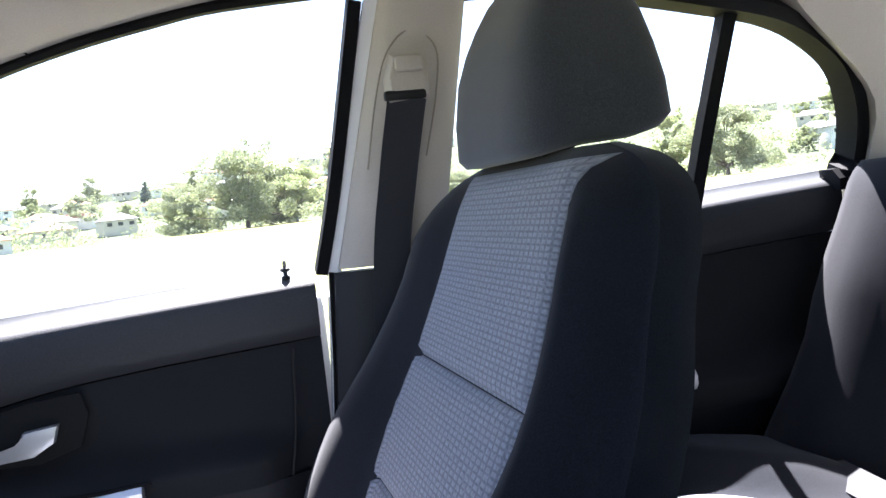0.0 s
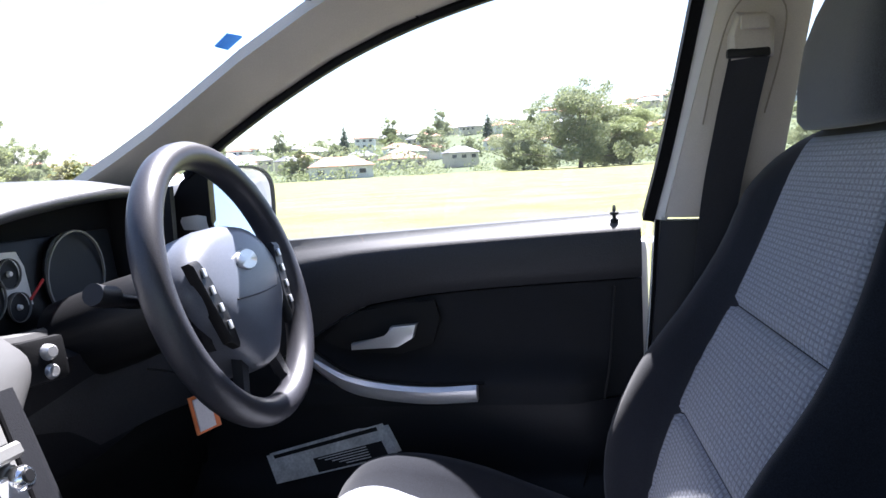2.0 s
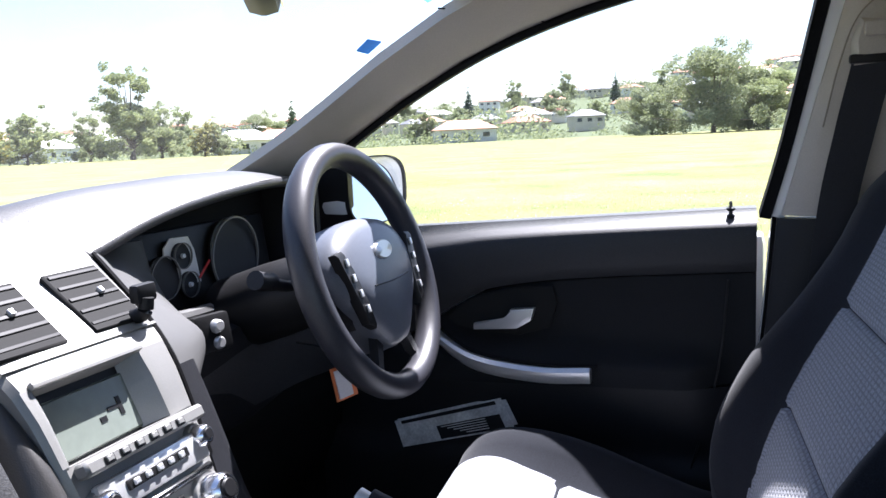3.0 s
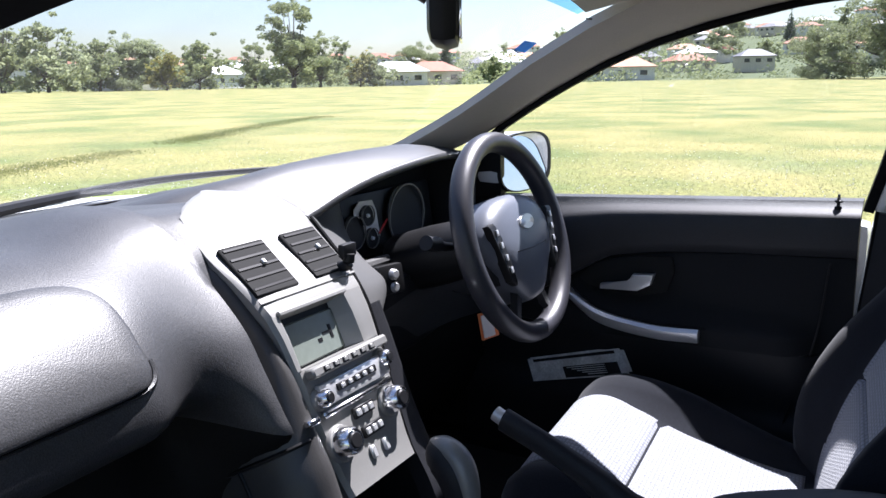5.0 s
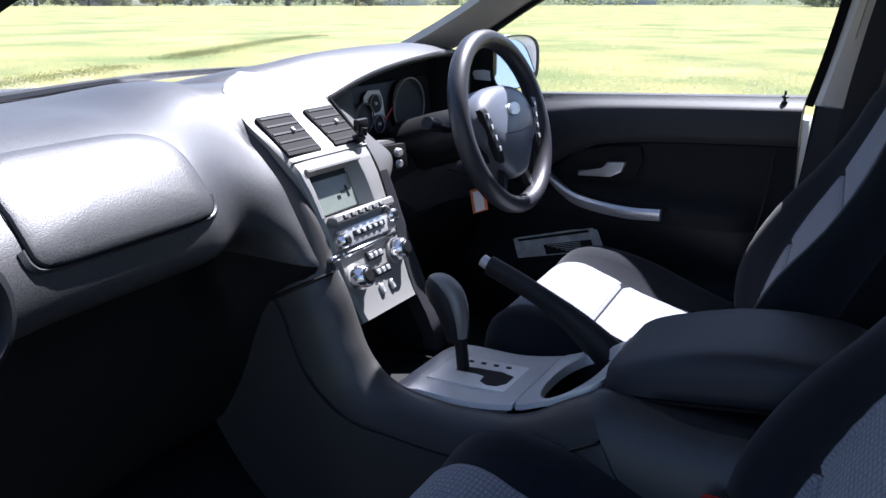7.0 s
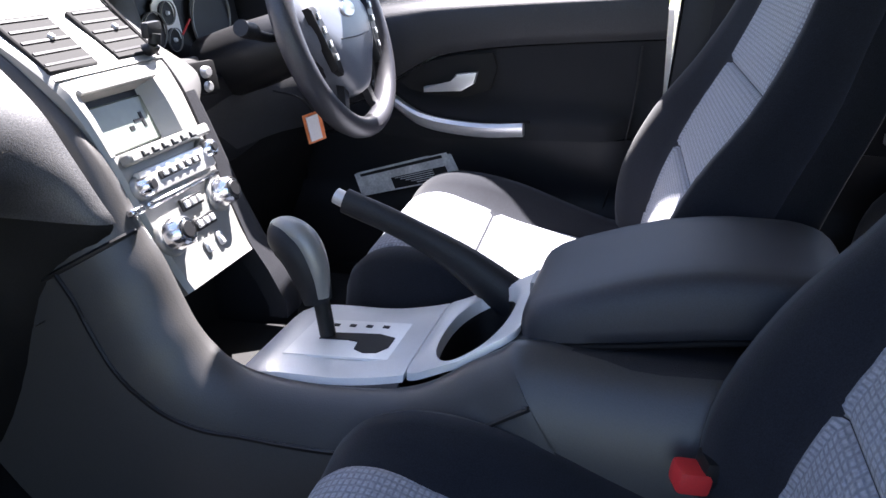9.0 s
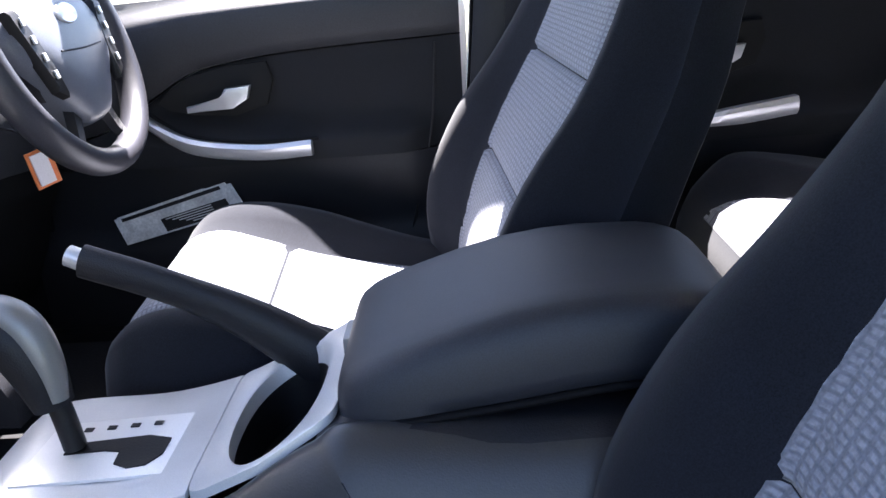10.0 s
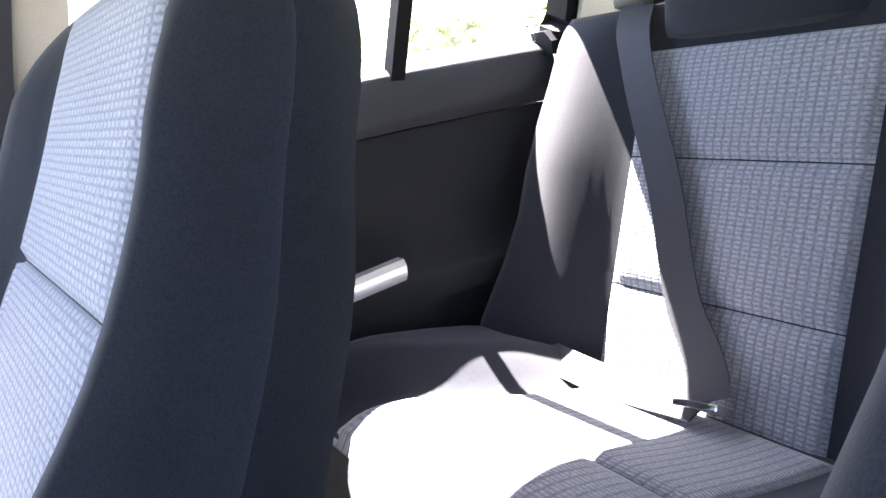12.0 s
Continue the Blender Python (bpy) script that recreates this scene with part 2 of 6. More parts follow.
def prism(poly, lift, bevel=0.0, seg=2):
    """A flat outline of 3D points, thickened by the vector lift."""
    bm = bmesh.new()
    lift = Vector(lift)
    a = [bm.verts.new(p) for p in poly]
    b = [bm.verts.new(Vector(p) + lift) for p in poly]
    bm.faces.new(a[::-1])
    top = bm.faces.new(b)
    n = len(a)
    for i in range(n):
        bm.faces.new((a[i], a[(i + 1) % n], b[(i + 1) % n], b[i]))
    if bevel:
        bmesh.ops.bevel(bm, geom=list(top.edges), offset=bevel, segments=seg, profile=0.6, affect="EDGES")
    return bm


def sheet(fn, nu, nv, back, uv=None):
    """A curved plate: fn(u, v) is its face, back the vector to its rear side."""
    bm = bmesh.new()
    back = Vector(back)
    a = [[bm.verts.new(fn(i / nu, j / nv)) for j in range(nv + 1)] for i in range(nu + 1)]
    b = [[bm.verts.new(v.co + back) for v in row] for row in a]
    lay = bm.loops.layers.uv.new() if uv else None
    for i in range(nu):
        for j in range(nv):
            fc = bm.faces.new((a[i][j], a[i + 1][j], a[i + 1][j + 1], a[i][j + 1]))
            if uv:
                for lp, (p, q) in zip(fc.loops, ((i, j), (i + 1, j), (i + 1, j + 1), (i, j + 1))):
                    lp[lay].uv = uv(p / nu, q / nv)
            bm.faces.new((b[i][j + 1], b[i + 1][j + 1], b[i + 1][j], b[i][j]))
    for i in range(nu):
        bm.faces.new((a[i + 1][0], a[i][0], b[i][0], b[i + 1][0]))
        bm.faces.new((a[i][nv], a[i + 1][nv], b[i + 1][nv], b[i][nv]))
    for j in range(nv):
        bm.faces.new((a[0][j], a[0][j + 1], b[0][j + 1], b[0][j]))
        bm.faces.new((a[nu][j + 1], a[nu][j], b[nu][j], b[nu][j + 1]))
    return bm


def table(rows, x):
    """Smooth reading of rows (x, a, b, ...) at x."""
    if x <= rows[0][0]:
        return rows[0][1:]
    for r, s in zip(rows, rows[1:]):
        if x <= s[0]:
            t = (x - r[0]) / (s[0] - r[0])
            t = t * t * (3 - 2 * t) * 0.35 + t * 0.65
            return tuple(a + (b - a) * t for a, b in zip(r[1:], s[1:]))
    return rows[-1][1:]


def curve(rows, x):
    """Like table, but a rounded line through the rows."""
    if x <= rows[0][0]:
        return rows[0][1:]
    if x >= rows[-1][0]:
        return rows[-1][1:]
    i = next(k for k in range(len(rows) - 1) if x <= rows[k + 1][0])
    a, b = rows[i], rows[i + 1]
    p, q = rows[max(i - 1, 0)], rows[min(i + 2, len(rows) - 1)]
    h = b[0] - a[0]
    t = (x - a[0]) / h
    out = []
    for k in range(1, len(a)):
        d = (b[k] - a[k]) / h
        m0 = d if p is a else 0.5 * (d + (a[k] - p[k]) / (a[0] - p[0]))
        m1 = d if q is b else 0.5 * (d + (q[k] - b[k]) / (q[0] - b[0]))
        lim = 2.5 * abs(d)
        m0, m1 = max(-lim, min(lim, m0)), max(-lim, min(lim, m1))
        out.append(a[k] * (2 * t ** 3 - 3 * t * t + 1) + b[k] * (3 * t * t - 2 * t ** 3) + h * (m0 * (t ** 3 - 2 * t * t + t) + m1 * (t ** 3 - t * t)))
    return tuple(out)


def ease(a, b, x):
    t = min(1, max(0, (x - a) / (b - a)))
    return t * t * (3 - 2 * t)


def side_y(z):
    """Half width of the cabin's side at a height: upright below the belt line, leaning in above."""
    return 0.715 - 0.36 * max(0, z - 0.98)

# ---- ground and surroundings ----
EYE_X, EYE_Y = 0.5, -0.6


def hill(x, y):
    """Height of the land: a level sports field, then a suburban hillside."""
    far = math.hypot(x, y)
    h = 36 * ease(165, 520, far) * (0.60 + 0.40 * math.sin(math.atan2(x, y) * 3 + 0.6))
    return h + (0.6 * noise.noise((x * 0.01, y * 0.01, 0)) * ease(60, 200, far) if far > 60 else 0)


def make_ground():
    bm = bmesh.new()
    rings = [0.0, 1.5, 3, 5, 8, 12, 18, 26, 38, 55, 75, 100, 130, 160, 190, 220, 260, 300, 350, 400, 460, 520, 700, 1200, 3000]
    n = 96
    vs = []
    for r in rings[1:]:
        vs.append([bm.verts.new((r * math.cos(2 * math.pi * k / n), r * math.sin(2 * math.pi * k / n), 0)) for k in range(n)])
        for v in vs[-1]:
            v.co.z = hill(v.co.x, v.co.y)
    c = bm.verts.new((0, 0, 0))
    for k in range(n):
        bm.faces.new((c, vs[0][k], vs[0][(k + 1) % n]))
    for a, b in zip(vs, vs[1:]):
        for k in range(n):
            j = (k + 1) % n
            bm.faces.new((a[k], b[k], b[j], a[j]))
    m = material("mown dry grass", (0.098, 0.123, 0.028), 1.0, grain=0.45, grain_size=0.07, second=(0.235, 0.205, 0.068), stain_size=3.0, bump=0.3)
    n4, l4 = m.node_tree.nodes, m.node_tree.links
    for nd in list(n4):
        if nd.type == "MAP_RANGE" and abs(nd.inputs[1].default_value - 0.35) < 1e-4:
            nd.inputs[1].default_value, nd.inputs[2].default_value = 0.37, 0.63
    far = n4.new("ShaderNodeVectorMath")
    far.operation = "LENGTH"
    l4.new(n4.new("ShaderNodeTexCoord").outputs["Object"], far.inputs[0])
    span = n4.new("ShaderNodeMapRange")
    span.inputs[1].default_value, span.inputs[2].default_value = 162, 180
    l4.new(far.outputs["Value"], span.inputs[0])
    pick = n4.new("ShaderNodeMix")
    pick.data_type = "RGBA"
    pick.inputs["B"].default_value = (0.07, 0.09, 0.035, 1)
    base = n4["Principled BSDF"].inputs["Base Color"]
    l4.new(base.links[0].from_socket, pick.inputs["A"])
    l4.new(span.outputs[0], pick.inputs["Factor"])
    l4.new(pick.outputs["Result"], base)
    ob = part("ground", bm, m)
    return tagged(ob, "wide mown grass field, green with dry yellow patches", "ground", kind="structure")


make_ground()

# unseen dark asphalt, added to cut ground bounce through the open doorway
BOUNCE_CUT = material("added dark asphalt", (0.045, 0.045, 0.047), 0.9, grain=0.35, grain_size=0.012, stain=0.25, stain_size=1.2, bump=0.5)


def dark_ground_pt(u, v):
    x, y = -5.5 + 15 * u, -16 + 17.2 * v
    return Vector((x, y, hill(x, y) + 0.006))


tagged(part("added_pavement", sheet(dark_ground_pt, 18, 18, (0, 0, -0.25)), BOUNCE_CUT), "unseen dark asphalt added to cut light bounced into the car", "car park", kind="structure")

# ---- car shell ----
tagged(part("floor", box((0.45, 0, 0.38), (1.9, 1.46, 0.04), 0.01), CARPET), "black carpeted car floor", "floor", kind="structure")
tagged(part("wall_front", box((-0.58, 0, 0.66), (0.04, 1.46, 0.6), 0.01), CARPET), "dark bulkhead under the dashboard", "wall", kind="structure")


def rail(pts, prof, mat, name, parent=None, label="", steps=5):
    """A pillar or rail: an outline of (inward, up) offsets carried along a line."""
    line = smooth_path(pts, steps)
    rings = []
    for i, p in enumerate(line):
        d = (line[min(i + 1, len(line) - 1)] - line[max(i - 1, 0)]).normalized()
        side = Vector((0, -1 if p.y > 0 else 1, 0))
        side = (side - d * side.dot(d)).normalized()
        up = d.cross(side)
        if up.z < 0:
            up = -up
        rings.append([p + side * a + up * b for a, b in prof])
    return part(name, loft(rings), mat, parent, label)


def mirrored(ob, name=None):
    """The same piece on the car's other side."""
    o2 = ob.copy()
    o2.data = ob.data.copy()
    scene.collection.objects.link(o2)
    o2.data.transform(Matrix.Diagonal((1, -1, 1, 1)))
    o2.data.flip_normals()
    return o2


# window opening line of the right-hand doors, from the front corner over the top to the rear
EDGE = [(-0.20, 1.075), (-0.148, 1.110), (-0.044, 1.168), (0.070, 1.222), (0.16, 1.255), (0.25, 1.280), (0.34, 1.299), (0.42, 1.312), (0.58, 1.322), (0.75, 1.322), (0.92, 1.308), (1.05, 1.288), (1.15, 1.268), (1.22, 1.239), (1.285, 1.190), (1.322, 1.115), (1.328, 1.03)]


def edge_pt(x, z, inn=0.0, up=0.0):
    return Vector((x, side_y(z) - inn, z + up))


# front screen pillar trim and roof rail lining in one sweep on each side
def pillar_section(x):
    return table([(-0.45, 0.055, 0.025), (-0.15, 0.080, 0.042), (0.08, 0.082, 0.045), (0.4, 0.088, 0.055), (1.0, 0.11, 0.06), (1.35, 0.13, 0.06)], x)


def make_pillar_trim():
    rings = []
    line = [(-0.46, 1.0), (-0.36, 1.035), (-0.27, 1.07), (-0.20, 1.10)] + [(x, z + 0.016) for x, z in EDGE[1:13]]
    # outer lower edge, inner face, inner upper edge
    for x, z in line:
        y = side_y(z)
        w, h = pillar_section(x)
        k = ease(-0.5, 0.05, x)
        top = z + h * (0.75 + 0.35 * k)
        fwd = -0.035 * (1 - k)
        rings.append([Vector((x, y + 0.004, z - 0.004)), Vector((x + fwd * 0.05, y - 0.016, z - 0.002)), Vector((x + fwd * 0.35, y - 0.5 * w, z + 0.4 * (top - z))),
                      Vector((x + fwd * 0.75, y - 0.86 * w, z + 0.8 * (top - z))), Vector((x + fwd, y - w, top)), Vector((x + fwd, y - w + 0.01, top + 0.02)), Vector((x, y + 0.01, z + 0.02))])
    return part("wall_pillar_front", loft(rings), BEIGE)


trim_r = make_pillar_trim()
tagged(trim_r, "warm grey plastic screen pillar and roof rail lining", "pillar", kind="structure")
trim_l = mirrored(trim_r)
trim_l.data.transform(Matrix.Translation((0.13, -0.02, 0.05)))

# headlining and roof
def liner_pt(u, v):
    x = 0.07 + u * 1.55
    y = -0.52 + v * 1.04
    edge_z = table([(0.0, 1.30), (0.2, 1.335), (0.6, 1.378), (1.0, 1.37), (1.4, 1.30), (1.65, 1.22)], x)[0]
    crown = 0.035 * (1 - (y / 0.52) ** 2)
    return Vector((x + 0.035 * (1 - (y / 0.52) ** 2) * (1 - u), y, edge_z + crown))


tagged(part("ceiling", sheet(liner_pt, 24, 16, (0, 0, 0.012)), LINER), "warm grey cloth headlining", "ceiling", kind="structure")


def roof_pt(u, v):
    x = 0.06 + u * 1.62
    y = -0.60 + v * 1.2
    edge_z = table([(0.0, 1.325), (0.2, 1.365), (0.6, 1.40), (1.0, 1.395), (1.4, 1.325), (1.68, 1.24)], x)[0]
    crown = 0.045 * (1 - (y / 0.60) ** 2)
    return Vector((x + 0.035 * (1 - (y / 0.6) ** 2) * (1 - u), y, edge_z + crown))


tagged(part("roof", sheet(roof_pt, 24, 16, (0, 0, 0.008)), WHITE), "white painted car roof", "roof", kind="structure")


# windscreen
def screen_pt(u, v):
    """u from the base to the header, v across."""
    y = (-1 + 2 * v) * (0.66 - 0.13 * u)
    bow = 1 - (y / 0.66) ** 2
    x = (-0.50 - 0.30 * bow) * (1 - u) + (0.062 + 0.035 * bow) * u
    z = (0.985 + 0.02 * bow) * (1 - u) + (1.315 + 0.035 * bow) * u
    return Vector((x, y, z + 0.05 * math.sin(math.pi * u) * (0.5 + 0.5 * bow)))


windscreen = tagged(part("window_screen", sheet(screen_pt, 12, 16, (-0.004, 0, 0.004)), SCREENGLASS), "dusty curved windscreen glass with a painted glare veil", "windscreen", kind="structure")
windscreen.visible_shadow = False
band = tagged(part("window_sun_band", sheet(lambda u, v: screen_pt(0.955 + 0.045 * u, v) + Vector((0.006, 0, -0.006)), 3, 24, (-0.001, 0, 0.001)), BANDGLASS), "blue tinted sun band along the windscreen's top", "windscreen", kind="structure")
band.visible_shadow = False


def side_glass(name, poly):
    pts = [Vector((x, s * (side_y(z) + 0.012), z)) for x, z in poly for s in (1,)]
    ob = part(name, prism(pts, (0, 0.004, 0)), GLASS, smooth=False)
    ob.visible_shadow = False
    return tagged(ob, "clear car side window glass", "window", kind="structure")


front_poly = [(-0.20, 0.95), (-0.19, 1.08)] + [(x, z + 0.008) for x, z in EDGE[1:8]] + [(0.575, 1.312), (0.52, 1.06), (0.50, 0.95)]
rear_poly = [(0.66, 0.95), (0.68, 1.1), (0.71, 1.315), (0.9, 1.315), (1.06, 1.285), (1.05, 1.1), (1.04, 0.97)]
quarter_poly = [(1.06, 0.97), (1.07, 1.1), (1.08, 1.275), (1.15, 1.255), (1.22, 1.225), (1.275, 1.17), (1.30, 1.11), (1.30, 1.03)]
for nm, poly in (("window_front", front_poly), ("window_rear", rear_poly), ("window_quarter", quarter_poly)):
    g = side_glass(nm, poly)
    if nm != "window_front":
        other = mirrored(g)
        other.visible_shadow = False
        other.data.materials[0] = CLEAR
        if nm == "window_rear":
            other.data.transform(Matrix.Translation((0.88, 0, 0)) @ Matrix.Diagonal((0.45, 1, 1, 1)) @ Matrix.Translation((-0.66, 0, 0)))


def strip(name, pts, prof, mat, label, kind="structure", cat="trim", both=False):
    ob = rail(pts, prof, mat, name, None, label)
    tagged(ob, label, cat, kind=kind)
    if both:
        mirrored(ob)
    return ob


SEAL = [(-0.012, -0.008), (0.012, -0.008), (0.014, 0.004), (0.006, 0.014), (-0.012, 0.014)]
strip("trim_seal", [edge_pt(x, z) for x, z in EDGE[:9]] + [edge_pt(0.565, 1.318)], [(a * 0.55, b * 0.6 + 0.004) for a, b in SEAL], RUBBER, "black rubber seal round the front door window")
strip("trim_seal", [edge_pt(0.69, 1.318)] + [edge_pt(x, z) for x, z in EDGE[9:]] + [edge_pt(1.30, 1.02)], [(a * 1.8, b * 1.5) for a, b in SEAL], RUBBER, "black rubber seal round the rear door window", both=True)
# upright edges: black frame at the front door's rear, white body edge, rear frame
strip("trim_seal", [edge_pt(0.509, 0.985), edge_pt(0.537, 1.10), edge_pt(0.58, 1.315)], [(-0.002, -0.006), (0.018, -0.006), (0.02, 0.010), (-0.002, 0.012)], RUBBER, "black rubber window channel behind the front door glass")
strip("wall_body_edge", [Vector((0.470, 0.715, 0.50)), Vector((0.505, 0.715, 0.80)), edge_pt(0.520, 0.985)], [(-0.009, -0.0055), (0.001, -0.0055), (0.002, 0.0045), (-0.009, 0.0055)], WHITE, "thin white painted edge of the door opening", cat="body")
strip("wall_body_edge", [edge_pt(0.521, 0.986), edge_pt(0.552, 1.10), edge_pt(0.602, 1.32)], [(-0.016, -0.012), (0.014, -0.012), (0.016, 0.012), (-0.016, 0.014)], WHITE, "white painted edge of the door opening", cat="body")
strip("trim_seal", [Vector((0.470, 0.715, 0.50)), Vector((0.505, 0.715, 0.80)), edge_pt(0.520, 0.985)], [(-0.03, -0.0045), (0.006, -0.0045), (0.008, 0.0035), (-0.03, 0.0045)], RUBBER, "black rubber door seal behind the painted edge")
strip("trim_seal", [edge_pt(0.521, 0.986), edge_pt(0.552, 1.10), edge_pt(0.602, 1.32)], [(-0.03, -0.011), (0.0, -0.011), (0.0, 0.011), (-0.03, 0.013)], RUBBER, "black rubber seal beside the middle pillar")
strip("trim_divider", [edge_pt(1.062, 1.0), edge_pt(1.072, 1.12), edge_pt(1.09, 1.285)], [(-0.010, -0.010), (0.012, -0.010), (0.012, 0.010), (-0.010, 0.010)], RUBBER, "black divider bar between rear door windows", both=True)


# middle pillar trim
def b_pillar(u, v):
    z = 0.985 + u * 0.36
    x0, x1 = 0.528 + (z - 0.985) * 0.235, 0.672 + (z - 0.985) * 0.12
    x = x0 + (x1 - x0) * v
    y = side_y(z) - 0.03 - 0.022 * math.sin(math.pi * min(1, max(0, v))) ** 0.6
    return Vector((x, y, z))


bp = tagged(part("wall_pillar_middle", sheet(b_pillar, 14, 12, (0, 0.05, 0)), BEIGE), "warm grey plastic middle pillar lining", "pillar", kind="structure")
bp_l = mirrored(bp)
bp_l.data.transform(Matrix.Translation((0.20, 0, 0)))


def b_lower(u, v):
    z = 0.42 + u * 0.56
    x = 0.522 + 0.155 * v - 0.05 * (1 - u)
    return Vector((x, 0.688 - 0.018 * math.sin(math.pi * v) ** 0.6, z))


bl = tagged(part("wall_pillar_lower", sheet(b_lower, 10, 10, (0, 0.04, 0)), PLASTIC), "charcoal plastic lower middle pillar lining", "pillar", kind="structure")
bl_l = mirrored(bl)
bl_l.data.transform(Matrix.Translation((0.20, 0, 0)))


# rear quarter pillar and rear of the cabin
def c_pillar(u, v):
    z = 0.98 + 0.36 * u
    x = 1.335 - 0.20 * ease(0.35, 1.0, u) * (1 - v) ** 1.5 + 0.38 * v
    y = side_y(z) - 0.035 - 0.03 * v
    return Vector((x, y, z))


cp = tagged(part("wall_pillar_rear", sheet(c_pillar, 14, 10, (0, 0.05, 0)), BEIGE), "warm grey plastic rear quarter lining", "pillar", kind="structure")
mirrored(cp)
tagged(part("wall_shelf", box((1.52, 0, 0.97), (0.36, 1.3, 0.03), 0.01), CARPET), "dark rear parcel shelf", "shelf", kind="structure")
rear_glass = tagged(part("window_back", prism([Vector((1.70, -0.6, 0.98)), Vector((1.70, 0.6, 0.98)), Vector((1.50, 0.52, 1.27)), Vector((1.50, -0.52, 1.27))], (0.003, 0, 0.004)), GLASS, smooth=False), "clear rear window glass", "window", kind="structure")
rear_glass.visible_shadow = False
tagged(part("wall_rear", box((1.42, 0, 0.70), (0.04, 1.44, 0.5), 0.01), CARPET), "bulkhead behind the rear seat", "wall", kind="structure")


for s in (-1, 1):
    tagged(part("wall_kick", box((-0.42, s * 0.735, 0.70), (0.40, 0.04, 0.60), 0.01), CARPET), "dark side wall of the footwell", "wall", kind="structure")
    tagged(part("wall_sill", box((0.45, s * 0.72, 0.37), (1.9, 0.09, 0.10), 0.02), BLACK), "dark door sill cover", "sill", kind="structure")
# door seal and painted pillar on the open passenger side
strip("trim_seal", [(-0.22, -0.70, 1.030), (0.0, -0.692, 1.113), (0.216, -0.682, 1.198), (0.304, -0.676, 1.221), (0.40, -0.668, 1.243), (0.52, -0.655, 1.264), (0.66, -0.645, 1.272)], [(-0.014, -0.012), (0.004, -0.015), (0.014, -0.006), (0.016, 0.006), (-0.014, 0.005)], RUBBER, "thick black door opening seal")
strip("wall_body_edge", [(-0.22, -0.715, 1.050), (0.0, -0.707, 1.133), (0.216, -0.697, 1.226), (0.304, -0.691, 1.250), (0.40, -0.683, 1.272), (0.52, -0.67, 1.292), (0.66, -0.66, 1.300)], [(-0.024, -0.016), (0.0, -0.010), (0.02, 0.03), (-0.03, 0.05)], WHITE, "white painted pillar edge of the open doorway", cat="body")


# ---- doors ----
# near-black that paints the shade inside recesses and openings
RECESS_SHADE = material("black painted recess shade", (0.003, 0.003, 0.003), 0.9, grain=0.2)
def belt(x):
    """Height of the belt line."""
    return 0.965 + 0.045 * (x + 0.1) + 0.012 * ease(0.5, 1.2, x)


def door(x0, x1, right, name, label, front):
    """A closed car door seen from inside: shell, upper trim, lower trim, armrest, pull, handle."""
    s = 1 if right else -1
    d = tagged(new(name), label, "car door")

    def joint(x):
        """Lower edge of the padded upper trim; in front it sweeps down round the handle cup."""
        if front:
            return curve([(-0.26, 0.740), (-0.10, 0.768), (-0.013, 0.818), (0.03, 0.843), (0.058, 0.857), (0.12, 0.870), (0.19, 0.879), (0.50, 0.897)], x)[0]
        return belt(x) - 0.095

    def up_pt(u, v):
        x = x0 + (x1 - x0) * u
        zt, zb = belt(x), joint(x)
        z = zb + (zt - zb) * (v ** 0.8)
        y = 0.702 + 0.036 * ease(0.70, 1.0, v) - 0.008 * math.sin(math.pi * min(1, v * 1.2)) + 0.010 * (1 - ease(0.0, 0.10, v))
        return Vector((x, s * y, z))

    def mid_pt(u, v):
        x = x0 + (x1 - x0) * u
        zt, zb = joint(x) - 0.003, 0.703 + 0.014 * u
        z = zb + (zt - zb) * v
        swell = math.exp(-((z - 0.742) / 0.026) ** 2) if z > 0.742 else 1.0
        along = ease(0.05, 0.45, u) * (1 - ease(0.86, 0.96, u))
        return Vector((x, s * (0.722 - 0.050 * swell * along - 0.004 * ease(0.80, 0.86, z)), z))

    def low_pt(u, v):
        x = x0 + (x1 - x0) * u
        zt, zb = 0.701 + 0.014 * u, 0.40
        z = zb + (zt - zb) * v
        along = ease(0.05, 0.45, u) * (1 - ease(0.88, 0.98, u))
        return Vector((x, s * (0.716 - 0.024 * along * ease(0.52, 0.70, z) - 0.02 * ease(0.60, 0.55, z)), z))

    part("upper_trim", sheet(up_pt, 40, 14, (0, s * 0.04, 0)), TRIM, d, "charcoal padded upper door trim")
    part("middle_trim", sheet(mid_pt, 40, 40, (0, s * 0.03, 0)), DOORCLOTH, d, "dark cloth-faced door panel with an armrest")
    part("lower_trim", sheet(low_pt, 30, 24, (0, s * 0.03, 0)), PLASTIC, d, "charcoal plastic lower door panel")
    part("door_shell", box(((x0 + x1) / 2, s * 0.79, 0.66), (x1 - x0 + 0.03, 0.07, 0.58), 0.02), WHITE, d, "white painted outer door skin")
    part("belt_seal", tube([Vector((x, s * 0.741, belt(x) - 0.004)) for x in (x0, (x0 + x1) / 2, x1)], 0.004, 8), RUBBER, d)
    return d


front_door = door(-0.26, 0.495, True, "front_door", "closed driver's door with charcoal trim and silver pull", True)
rear_door = door(0.70, 1.315, True, "rear_door", "closed rear door with charcoal trim and silver pull", False)
open_door = door(-0.26, 0.495, False, "front_door", "open passenger door with charcoal trim, swung wide", True)
open_door.matrix_world = Matrix.Translation((-0.26, -0.76, 0)) @ pose(0, 0, 0, 0, 0, -68) @ Matrix.Translation((0.26, 0.76, 0))
door(0.90, 1.315, False, "rear_door", "closed rear door on the passenger side", False)

